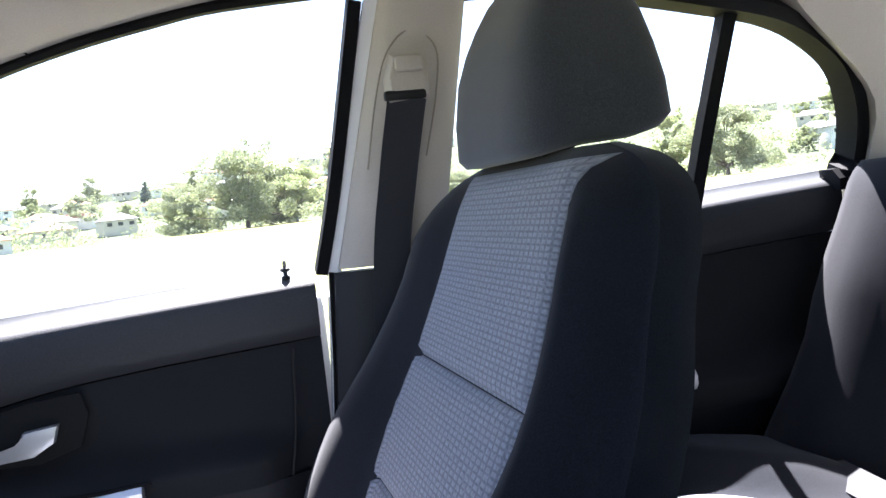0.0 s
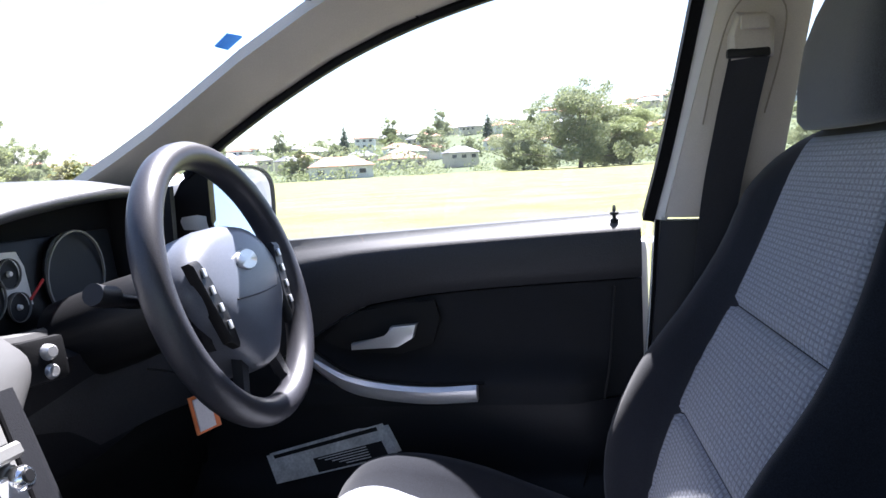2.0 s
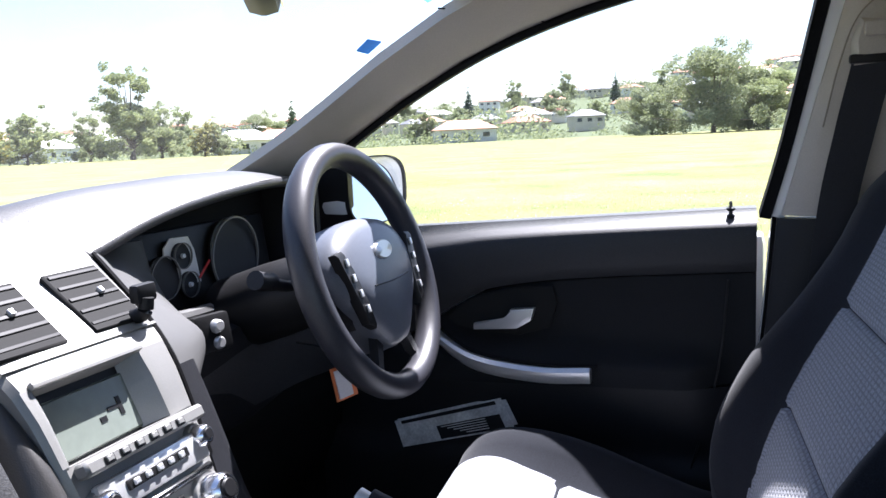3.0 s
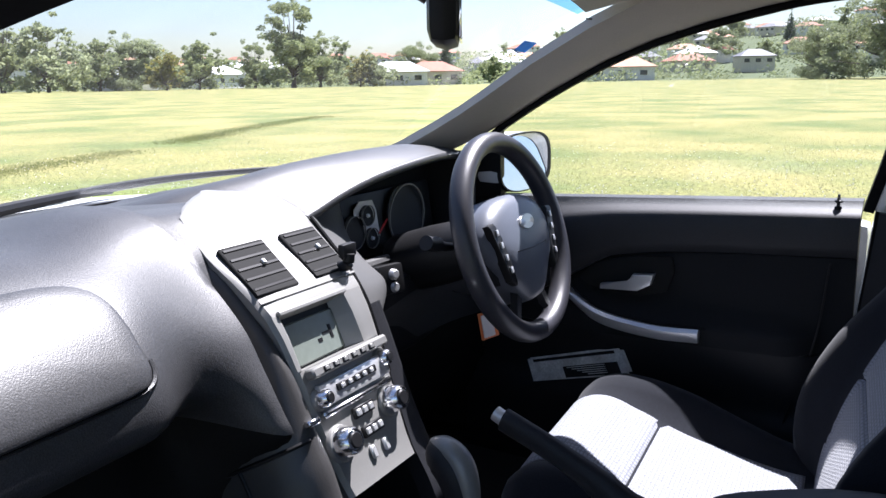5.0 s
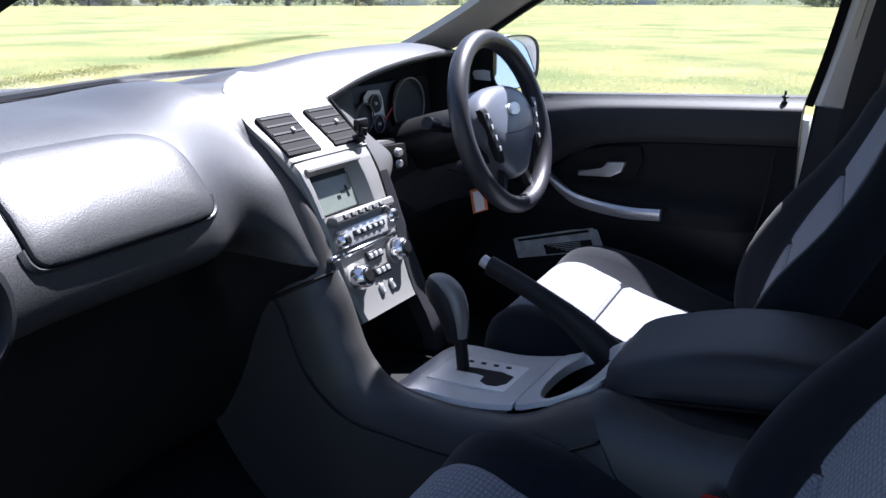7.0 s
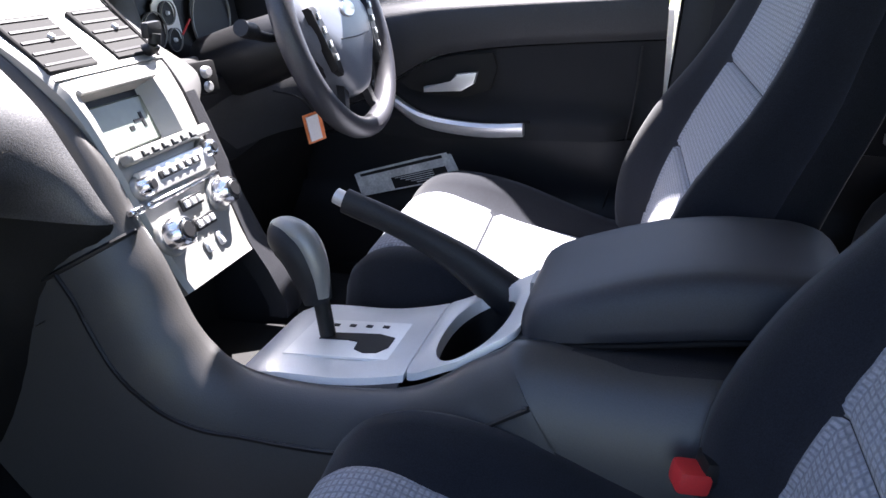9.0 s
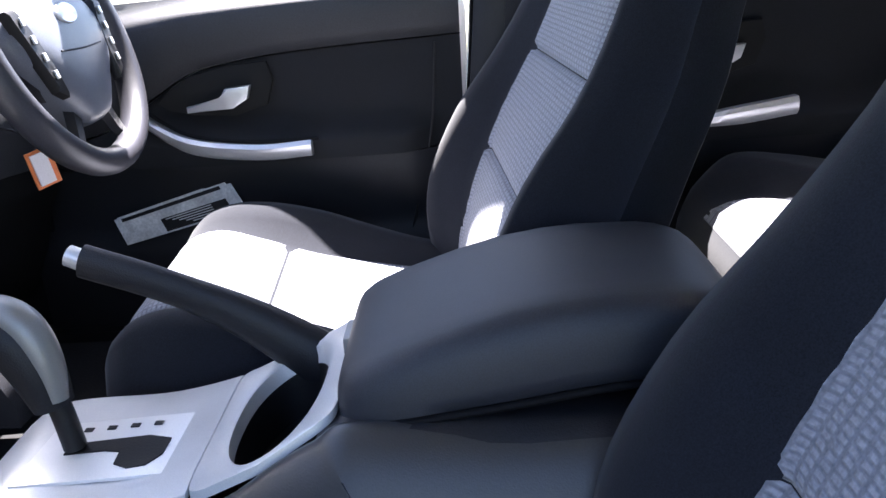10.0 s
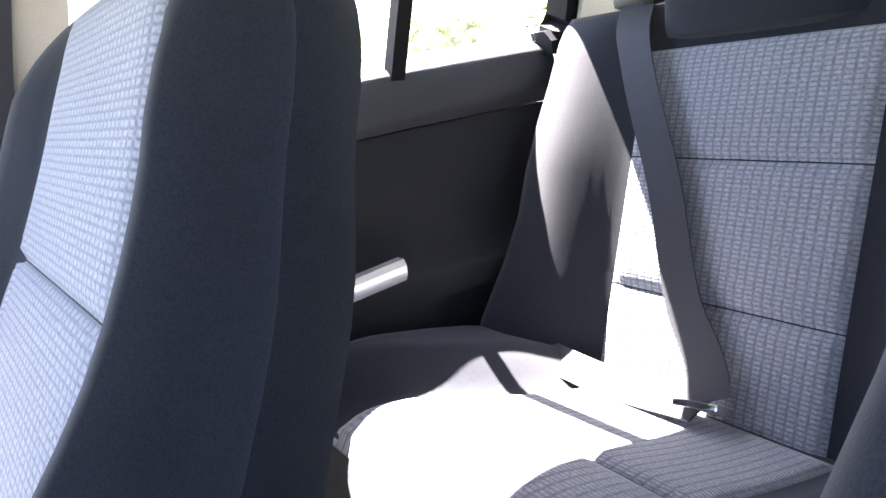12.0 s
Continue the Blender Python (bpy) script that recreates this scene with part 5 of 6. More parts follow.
def make_seat():
    seat = thing("front_seat", "charcoal cloth driver's seat with grey woven inserts, sunlit cushion", "car seat", "front seats", at=(0.45, SEAT_Y, 0.40))
    L = lambda bm: (bm.transform(Matrix.Translation((-0.45, 0, -0.40))), bm)[1]
    rings = []
    for z in list(np.linspace(0.50, 1.02, 22)) + [1.035, 1.05, 1.062, 1.073, 1.081, 1.088, 1.0925, 1.094]:
        xf, w, d, b = curve(BACK, z)
        ring = [Vector((back_front(y * w, z), y * w, z)) for y in np.sin(np.linspace(-math.pi / 2, math.pi / 2, 33))]
        for y in np.sin(np.linspace(math.pi / 2, -math.pi / 2, 17))[1:-1]:
            ring.append(Vector((xf + d - d * 0.16 * abs(y) ** 9, y * w, z)))
        rings.append(ring)
    part("backrest", L(loft(rings)), CLOTH, seat, "charcoal cloth backrest with side bolsters", angle=70)
    # woven inserts
    wi, wc = 0.168, -0.031
    for z0, z1 in ((0.545, 0.753), (0.7545, 0.887), (0.8885, 1.083)):
        def pad(u, v, z0=z0, z1=z1):
            z = z0 + (z1 - z0) * v
            y = wc + (-wi + 2 * wi * u) * (1 - 0.14 * ease(0.84, 1.08, z))
            e = min(u, 1 - u) / 0.06
            f = min(v, 1 - v) * (z1 - z0) / 0.014
            lift = 0.005 * ease(0, 1, min(1, e)) ** 0.5 * ease(0, 1, min(1, f)) ** 0.5 + 0.0006
            return Vector((back_front(y, z) - lift, y, z + lift * 0.3))
        part("back_insert", L(sheet(pad, 24, 22, (0.012, 0, -0.002), uv=lambda u, v, z0=z0, z1=z1: (2 * wi * u, (z0 + (z1 - z0) * v) * 1.08))), WEAVE, seat, "grey woven backrest insert", angle=80)
    # cushion
    CUSH = [(0.070, 0.560, 0.20, 0.0), (0.078, 0.61, 0.225, 0.004), (0.10, 0.642, 0.245, 0.012), (0.14, 0.655, 0.255, 0.020), (0.20, 0.638, 0.262, 0.038), (0.28, 0.608, 0.262, 0.050), (0.36, 0.588, 0.258, 0.040), (0.44, 0.574, 0.25, 0.028), (0.54, 0.57, 0.24, 0.02), (0.60, 0.56, 0.23, 0.01)]

    def top(x, y):
        zt, w, b = curve(CUSH, x)
        a = abs(y)
        return zt + b * ease(0.125, 0.19, a) - (0.10 + b) * ease(0.78 * w, w, a) ** 1.8

    rings = []
    for x in list(np.linspace(0.070, 0.14, 14)) + list(np.linspace(0.15, 0.60, 34)):
        zt, w, b = curve(CUSH, x)
        ring = [Vector((x, y * w, top(x, y * w))) for y in np.sin(np.linspace(-math.pi / 2, math.pi / 2, 29))]
        k = ease(0.06, 0.12, x)
        ring += [Vector((x + 0.03 * (1 - k), w * 0.98, 0.50)), Vector((x + 0.05 * (1 - k), w * 0.85, 0.45)), Vector((x + 0.05 * (1 - k), -w * 0.85, 0.45)), Vector((x + 0.03 * (1 - k), -w * 0.98, 0.50))]
        rings.append(ring)
    part("cushion", L(loft(rings)), CLOTH, seat, "charcoal cloth cushion with raised sides", angle=70)
    for x0, x1 in ((0.085, 0.238), (0.242, 0.47)):
        def pad(u, v, x0=x0, x1=x1):
            y, x = -0.136 + 0.272 * u, x0 + (x1 - x0) * v
            e = min(u, 1 - u) / 0.06
            f = min(v, 1 - v) * (x1 - x0) / 0.014
            lift = 0.005 * ease(0, 1, min(1, e)) ** 0.5 * ease(0, 1, min(1, f)) ** 0.5 + 0.0006
            return Vector((x - lift * 0.4 * (1 - ease(0.08, 0.14, x)), y, top(x, y) + lift))
        part("cushion_insert", L(sheet(pad, 24, 20, (0, 0, -0.012), uv=lambda u, v, x0=x0, x1=x1: (2 * wi * u, x0 + (x1 - x0) * v))), WEAVE, seat, "pale grey woven cushion insert", angle=80)
    # headrest
    rings = []
    for z, w, d, dx in ((1.104, 0.108, 0.054, 0.010), (1.107, 0.122, 0.071, 0.011), (1.117, 0.128, 0.080, 0.013), (1.15, 0.128, 0.078, 0.012), (1.185, 0.123, 0.071, 0.012), (1.215, 0.114, 0.062, 0.014), (1.24, 0.102, 0.052, 0.016), (1.262, 0.086, 0.041, 0.018), (1.28, 0.064, 0.032, 0.025), (1.290, 0.040, 0.018, 0.026), (1.293, 0.02, 0.008, 0.026)):
        rings.append([Vector((0.730 + dx + d * math.copysign(abs(math.cos(t)) ** 0.42, math.cos(t)), w * math.copysign(abs(math.sin(t)) ** 0.42, math.sin(t)), z + (0.14 * (dx + d * math.cos(t)) - 0.008) * ease(1.20, 1.12, z))) for t in np.linspace(0, 2 * math.pi, 56, endpoint=False)])
    part("headrest", L(loft(rings)), LIT_HEADCLOTH, seat, "charcoal cloth headrest, painted paler for windscreen light", angle=70)
    for y in (-0.055, 0.055):
        part("headrest_post", L(tube([(0.718, y, 1.06), (0.724, y, 1.115)], 0.007, 12, steps=1)), CHROME, seat)
        part("post_sleeve", L(cyl((0.720, y, 1.090), (0.1, 0, 1), 0.019, 0.016, 0.022, 16, 0.003)), BLACK, seat)
    part("seat_base", L(box((0.33, 0, 0.42), (0.44, 0.42, 0.06), 0.02)), BLACK, seat)
    part("recliner_cover", L(box((0.47, 0.262, 0.52), (0.16, 0.02, 0.09), 0.009)), PLASTIC, seat)
    return seat


driver = make_seat()
driver.rotation_euler.z = radians(4)
passenger = copy_thing(driver, Matrix.Translation((0.575, -0.355, 0.378)) @ pose(0, 0, 0, 0, 0, 1.8))
for piece in passenger.children:
    if piece.name.startswith("cushion"):
        piece.location += Vector((0.016, 0.004, -0.018))
tagged(passenger, "charcoal cloth passenger seat with grey woven inserts")

# ---- rear bench ----
bench = tagged(new("rear_bench"), "charcoal cloth rear bench with grey woven inserts", "rear seat")
RB = [(0.56, 1.165, 0.10), (0.70, 1.205, 0.12), (0.85, 1.250, 0.12), (0.98, 1.292, 0.11), (1.03, 1.312, 0.09), (1.05, 1.332, 0.06)]


def rear_front(y, z):
    xf, d = curve(RB, z)
    a = abs(y)
    b = (0.046 + 0.060 * (1 - ease(0.58, 0.82, z))) * ease(0.476, 0.600, a) * (1 - 0.5 * ease(0.84, 1.03, z))
    hump = 0.030 * (1 - ease(0.10, 0.17, a))
    fall = 0.060 * ease(0.63, 0.70, a) ** 1.4
    return xf - b - hump + fall


rings = []
for z in [0.54, 0.58, 0.62, 0.68, 0.74, 0.80, 0.86, 0.92, 0.97, 1.0, 1.02, 1.035, 1.045, 1.05]:
    xf, d = curve(RB, z)
    rings.append([Vector((rear_front(y, z), y, z)) for y in np.linspace(-0.690, 0.690, 91)] + [Vector((1.40, 0.690, z)), Vector((1.40, -0.690, z))])
part("backrest", loft(rings), CLOTH, bench, "charcoal cloth rear backrest", angle=70)
RC = [(0.830, 0.50), (0.833, 0.575), (0.843, 0.616), (0.868, 0.641), (0.92, 0.655), (1.0, 0.648), (1.10, 0.630), (1.22, 0.615)]


def rear_top(x, y):
    zt = curve(RC, x)[0]
    a = abs(y)
    yb = 0.455 + 0.09 * (1 - ease(0.84, 1.08, x))
    return zt + 0.042 * ease(yb, yb + 0.08, a) * ease(0.82, 0.92, x) * (1 - 0.5 * ease(1.08, 1.2, x)) + 0.02 * (1 - ease(0.10, 0.17, a)) - 0.10 * ease(0.63, 0.68, a) ** 2


rings = []
for x in [0.830, 0.8315, 0.833, 0.837, 0.843, 0.852, 0.862, 0.872] + list(np.linspace(0.885, 1.22, 32)):
    rings.append([Vector((x, y, rear_top(x, y))) for y in np.linspace(-0.68, 0.68, 101)] + [Vector((max(x, 0.87), 0.68, 0.42)), Vector((max(x, 0.87), -0.68, 0.42))])
part("cushion", loft(rings), CLOTH, bench, "charcoal cloth rear cushion", angle=70)
for s in (-1, 1):
    ya, yb = (0.186, 0.488) if s > 0 else (-0.488, -0.186)
    for z0, z1 in ((0.600, 0.726), (0.7275, 0.874), (0.8755, 0.995)):
        def pad(u, v, z0=z0, z1=z1, ya=ya, yb=yb):
            y, z = ya + (yb - ya) * u, z0 + (z1 - z0) * v
            e = min(u, 1 - u) / 0.05
            f = min(v, 1 - v) * (z1 - z0) / 0.014
            lift = 0.005 * ease(0, 1, min(1, e)) ** 0.5 * ease(0, 1, min(1, f)) ** 0.5 + 0.0006
            return Vector((rear_front(y, z) - lift, y, z + lift * 0.3))
        part("back_insert", sheet(pad, 24, 14, (0.012, 0, 0), uv=lambda u, v, z0=z0, z1=z1, ya=ya, yb=yb: (ya + (yb - ya) * u, z0 + (z1 - z0) * v)), WEAVE_REAR, bench, "grey woven backrest insert", angle=80)
    ya, yb = (0.165, 0.455) if s > 0 else (-0.455, -0.165)
    for x0, x1 in ((0.846, 0.99), (0.9915, 1.17)):
        def pad(u, v, x0=x0, x1=x1, ya=ya, yb=yb):
            x = x0 + (x1 - x0) * v
            wide = 0.09 * (1 - ease(0.84, 1.08, x))
            y = ya - (wide if ya < 0 else 0) + (yb - ya + wide) * u
            e = min(u, 1 - u) / 0.05
            f = min(v, 1 - v) * (x1 - x0) / 0.014
            lift = 0.005 * ease(0, 1, min(1, e)) ** 0.5 * ease(0, 1, min(1, f)) ** 0.5 + 0.0006
            return Vector((x, y, rear_top(x, y) + lift))
        part("cushion_insert", sheet(pad, 24, 14, (0, 0, -0.012), uv=lambda u, v, x0=x0, x1=x1, ya=ya, yb=yb: (ya + (yb - ya) * u, x0 + (x1 - x0) * v - rear_top(x0 + (x1 - x0) * v, 0.3))), WEAVE_REAR, bench, "grey woven cushion insert", angle=80)
    part("headrest", loft([[Vector((1.34 + d * math.copysign(abs(math.cos(t)) ** 0.7, math.cos(t)) + (z - 1.03) * 0.25, s * 0.343 + w * math.copysign(abs(math.sin(t)) ** 0.5, math.sin(t)), z)) for t in np.linspace(0, 2 * math.pi, 32, endpoint=False)] for z, w, d in ((1.0, 0.125, 0.03), (1.01, 0.14, 0.045), (1.05, 0.145, 0.05), (1.10, 0.14, 0.045), (1.13, 0.12, 0.03), (1.137, 0.08, 0.01))]), CLOTH, bench, "charcoal cloth rear headrest")


# ---- seat belts ----
def belt_strap(pts, wide, name, mat=None, across=(1, 0, 0), parent=None):
    line = smooth_path(pts, 8)
    rings = []
    for i, p in enumerate(line):
        d = (line[min(i + 1, len(line) - 1)] - line[max(i - 1, 0)]).normalized()
        a = Vector(across)
        a = (a - d * a.dot(d)).normalized()
        n = d.cross(a)
        rings.append([p - a * wide / 2 - n * 0.0008, p + a * wide / 2 - n * 0.0008, p + a * wide / 2 + n * 0.0008, p - a * wide / 2 + n * 0.0008])
    return part(name, loft(rings), mat or WEBBING, parent)


fb = tagged(new("seat_belt"), "black front seat belt hanging from a beige anchor", "seat belt")
belt_strap([(0.626, 0.574, 1.190), (0.610, 0.606, 1.10), (0.593, 0.642, 0.98), (0.574, 0.660, 0.75), (0.555, 0.660, 0.50)], 0.048, "strap", parent=fb)
part("anchor", loft([[Vector((0.628 + a * k, 0.590 - o, 1.215 + b * k)) for a, b in ((-0.024, -0.030), (0.026, -0.026), (0.028, 0.020), (0.018, 0.030), (-0.018, 0.028), (-0.026, 0.0))] for k, o in ((1.05, 0), (1.0, 0.016), (0.8, 0.022), (0.02, 0.023))]), BEIGE, fb, "warm grey belt guide cover")
part("height_button", box((0.630, 0.560, 1.228), (0.034, 0.012, 0.018), 0.004), BEIGE, fb, "warm grey height button")
part("guide_slot", box((0.624, 0.574, 1.193), (0.052, 0.014, 0.012), 0.004), BLACK, fb)
# oval moulding on the pillar behind the anchor, groove shade painted as a line
oval = smooth_path([(0.592, 0.640, 1.11), (0.607, 0.612, 1.19), (0.625, 0.592, 1.245), (0.655, 0.584, 1.268), (0.685, 0.590, 1.245), (0.683, 0.612, 1.19), (0.668, 0.636, 1.12)], 6)
part("groove", tube([p + Vector((-0.018, -0.022, 0)) for p in oval], 0.0011, 6, steps=1), material("shadowed moulding groove", (0.25, 0.22, 0.18), 0.8, grain=0.1), fb, "oval slide moulding, its groove shade painted as a line")

rb = tagged(new("rear_seat_belt"), "black rear seat belt lying across the rear backrest", "seat belt")
belt_strap([(1.335, 0.54, 1.06), (1.283, 0.50, 1.02), (1.255, 0.464, 0.955), (1.225, 0.408, 0.852), (1.192, 0.36, 0.739), (1.172, 0.315, 0.682), (1.148, 0.29, 0.652)], 0.046, "strap", across=(0, 1, 0.1), parent=rb)
belt_strap([(1.140, 0.29, 0.648), (1.136, 0.42, 0.640), (1.130, 0.580, 0.652)], 0.046, "lap_strap", across=(1, 0, 0.3), parent=rb)
part("tongue", box((1.138, 0.287, 0.650), (0.05, 0.045, 0.008), 0.002, pose(0, 0, 0, 0, 30, 20)), CHROME, rb, "metal belt tongue")
part("outlet", box((1.338, 0.540, 1.062), (0.03, 0.075, 0.02), 0.008), BLACK, rb, "black belt outlet")
part("lower_anchor", box((1.135, 0.598, 0.650), (0.03, 0.05, 0.03), 0.008), BLACK, rb)
pb = tagged(new("belt_buckle"), "black belt buckle with a red button on the passenger seat", "buckle")
part("stalk", tube([(0.66, -0.118, 0.55), (0.635, -0.140, 0.60), (0.608, -0.160, 0.632)], 0.012, 8), BLACK, pb)
part("buckle", box((0.588, -0.172, 0.634), (0.050, 0.030, 0.026), 0.006, pose(0, 0, 0, 0, 10, 18)), BLACK, pb)
part("button", box((0.558, -0.184, 0.630), (0.030, 0.028, 0.022), 0.005, pose(0, 0, 0, 0, 10, 18)), RED, pb, "red release button")

# ---- small things ----
papers = tagged(new("paper_stack"), "folded printed papers in the driver's door pocket", "papers")
tl, tr, bl_, br = Vector((-0.108, 0.690, 0.620)), Vector((0.091, 0.690, 0.677)), Vector((-0.088, 0.678, 0.578)), Vector((0.118, 0.678, 0.630))


def on_paper(u, v, lift=0.0):
    return tl.lerp(tr, u).lerp(bl_.lerp(br, u), v) + Vector((0, -0.9, 0.25)) * lift


def paper_bit(name, u0, u1, v0, v1, lift, mat, parent, label=""):
    return part(name, prism([on_paper(u0, v0, lift), on_paper(u1, v0, lift), on_paper(u1, v1, lift), on_paper(u0, v1, lift)], (0, -0.001, 0.0003)), mat, parent, label, smooth=False)


top_sheet = paper_bit("sheet", 0, 1, 0, 1, 0.0, PAPER, papers, "pale grey printed sheet")
paper_bit("print_block", 0.06, 0.94, 0.05, 0.17, 0.0015, BLACK, top_sheet)
paper_bit("print_block", 0.36, 0.93, 0.48, 0.95, 0.0015, BLACK, top_sheet)
for k in range(5):
    paper_bit("print_line", 0.40 + 0.05 * k, 0.80, 0.52 + 0.08 * k, 0.55 + 0.08 * k, 0.003, PAPER, top_sheet)
paper_bit("sheet", 0.02, 1.03, -0.05, 0.9, -0.006, PAPER, papers)
paper_bit("sheet", -0.01, 1.0, -0.09, 0.8, -0.012, BLACK, papers)

mir = tagged(new("door_mirror"), "white door mirror outside the driver's window", "wing mirror")
ring = lambda k, x, tilt=0.35: [Vector((x + tilt * (0.085 * k * math.cos(t)) * 0.5, 0.787 + 0.095 * k * math.copysign(abs(math.cos(t)) ** 0.6, math.cos(t)), 1.030 + 0.062 * k * math.copysign(abs(math.sin(t)) ** 0.6, math.sin(t)))) for t in np.linspace(0, 2 * math.pi, 32, endpoint=False)]
part("housing", loft([ring(0.5, -0.29), ring(0.85, -0.26), ring(1.0, -0.21), ring(1.0, -0.165), ring(0.95, -0.163), ring(0.95, -0.20)]), WHITE, mir)
part("rim", loft([ring(1.02, -0.166), ring(1.02, -0.158), ring(0.975, -0.158), ring(0.975, -0.166)], caps=False), BLACK, mir)
part("mirror_glass", loft([[q + Vector((-0.20 * (q.z - 1.030) - 0.010, 0, 0)) for q in ring(k, x)] for k, x in ((0.975, -0.163), (0.97, -0.159))]), MIRROR, mir)
part("foot", box((-0.21, 0.735, 0.985), (0.06, 0.05, 0.04), 0.012), BLACK, mir)
tagged(part("trim_sail", prism([Vector((-0.30, 0.705, 0.955)), Vector((-0.180, 0.705, 0.965)), Vector((-0.162, 0.668, 1.110)), Vector((-0.215, 0.68, 1.070))], (0, 0.02, 0), 0.003), BLACK), "black sail panel in the window's front corner", "trim", kind="structure")

rv = tagged(new("rear_view_mirror"), "black rear view mirror hanging from the windscreen", "mirror")
part("arm", tube([(-0.01, 0.0, 1.34), (0.03, 0.01, 1.325), (0.065, 0.03, 1.30)], 0.010, 10), BLACK, rv)
part("shell", box((0.075, 0.05, 1.276), (0.035, 0.21, 0.065), 0.015, pose(0, 0, 0, 0, 0, 29)), BLACK, rv)
part("mirror_glass", box(Vector((0.075, 0.05, 1.276)) + Vector((0.0185 * math.cos(radians(29)), 0.0185 * math.sin(radians(29)), 0)), (0.003, 0.190, 0.050), 0.001, pose(0, 0, 0, 0, 0, 29)), MIRROR, rv)
tagged(part("sticker", prism([Vector((-0.064, 0.57, 1.262)) + Vector(v) for v in ((-0.020, 0.0, -0.004), (0.004, -0.008, 0.010), (0.022, 0.0, 0.006), (-0.004, 0.006, -0.009))], (0.001, 0, -0.002)), BLUE, smooth=False), "blue sticker inside the windscreen", "sticker")
wiper = tagged(new("windscreen_wiper"), "black windscreen wipers at rest", "wiper")
part("blade", tube([(-0.60, -0.42, 1.004), (-0.69, -0.16, 1.004), (-0.765, 0.05, 1.004), (-0.83, 0.30, 1.003), (-0.825, 0.52, 1.001), (-0.74, 0.76, 0.998)], lambda k: 0.013 - 0.007 * k, 8), BLACK, wiper)
part("arm", tube([(-0.66, -0.40, 0.999), (-0.76, -0.10, 0.999), (-0.84, 0.12, 0.996), (-0.90, 0.30, 0.985)], 0.007, 8), BLACK, wiper)
# black scuttle panel between the screen's foot and the bonnet
def cowl_pt(u, v):
    y = -0.66 + 0.68 * u
    bow = max(0, 1 - (y / 0.70) ** 2)
    return Vector((-0.525 - 0.30 * bow - 0.11 * v, y, 0.998 + 0.006 * bow - 0.012 * u ** 3 + 0.004 * math.sin(math.pi * v)))


tagged(part("trim_scuttle", sheet(cowl_pt, 24, 6, (0, 0, -0.012)), BLACK), "black scuttle panel below the windscreen", "trim", kind="structure")
# bonnet
def bonnet_pt(u, v):
    y = -0.78 + 1.56 * v
    x = -0.80 - 1.05 * u + 0.30 * (y / 0.78) ** 2 * (1 - u)
    return Vector((x, y, 0.985 - 0.20 * u ** 1.6 - 0.05 * (y / 0.78) ** 4 - 0.02 * (y / 0.78) ** 2))


tagged(part("bonnet", sheet(bonnet_pt, 14, 14, (0, 0, -0.02)), WHITE), "white painted car bonnet", "bonnet", kind="structure")

# ---- trees, houses and hillside ----
def foliage(name, colour, dark):
    m = bpy.data.materials.new(name)
    m.use_nodes = True
    n, l = m.node_tree.nodes, m.node_tree.links
    b = n["Principled BSDF"]
    geo, ramp, tex = n.new("ShaderNodeNewGeometry"), n.new("ShaderNodeMix"), n.new("ShaderNodeTexNoise")
    ramp.data_type = "RGBA"
    ramp.inputs["A"].default_value, ramp.inputs["B"].default_value = (*dark, 1), (*colour, 1)
    l.new(geo.outputs["Random Per Island"], ramp.inputs["Factor"])
    tex.inputs["Scale"].default_value = 0.4
    l.new(n.new("ShaderNodeTexCoord").outputs["Object"], tex.inputs["Vector"])
    hsv = n.new("ShaderNodeHueSaturation")
    g = n.new("ShaderNodeMapRange")
    g.inputs[3].default_value, g.inputs[4].default_value = 0.6, 1.4
    l.new(tex.outputs["Fac"], g.inputs[0])
    l.new(g.outputs[0], hsv.inputs["Value"])
    l.new(ramp.outputs["Result"], hsv.inputs["Color"])
    l.new(hsv.outputs[0], b.inputs["Base Color"])
    b.inputs["Roughness"].default_value = 0.8
    thin, both = n.new("ShaderNodeBsdfTranslucent"), n.new("ShaderNodeMixShader")
    both.inputs[0].default_value = 0.4
    l.new(hsv.outputs[0], thin.inputs["Color"])
    l.new(b.outputs[0], both.inputs[1])
    l.new(thin.outputs[0], both.inputs[2])
    l.new(both.outputs[0], n["Material Output"].inputs[0])
    return m


LEAF = foliage("green foliage", (0.34, 0.37, 0.18), (0.16, 0.20, 0.095))
LEAF_DARK = foliage("dark conifer foliage", (0.11, 0.15, 0.09), (0.05, 0.075, 0.045))
LEAF_PALE = foliage("yellow green foliage", (0.32, 0.29, 0.08), (0.16, 0.17, 0.06))
BARK = material("grey brown bark", (0.13, 0.10, 0.075), 0.9, grain=0.4, grain_size=0.05, stain=0.3, stain_size=0.5, bump=0.6)


def leaf_cloud(rng, lumps, count, size):
    """Small leaf sprays scattered through the lumps (centre, radii) of a crown."""
    verts, faces = [], []
    weights = [lump[1][0] * lump[1][1] * lump[1][2] for lump in lumps]
    for _ in range(count):
        c, r = rng.choices(lumps, weights)[0]
        d = Vector((rng.gauss(0, 1), rng.gauss(0, 1), rng.gauss(0, 1))).normalized()
        k = rng.random() ** 0.35
        p = Vector((c[0] + d.x * r[0] * k, c[1] + d.y * r[1] * k, c[2] + d.z * r[2] * k))
        a = Vector((rng.gauss(0, 1), rng.gauss(0, 1), rng.gauss(0, 0.6))).normalized()
        b = a.orthogonal().normalized()
        s = size * rng.uniform(0.5, 1.3)
        i = len(verts)
        verts += [p - a * s - b * s * 0.4, p + a * s * 0.2 - b * s * 0.7, p + a * s + b * s * 0.2, p - a * s * 0.1 + b * s * 0.6]
        faces += [(i, i + 1, i + 2, i + 3)]
    return verts, faces


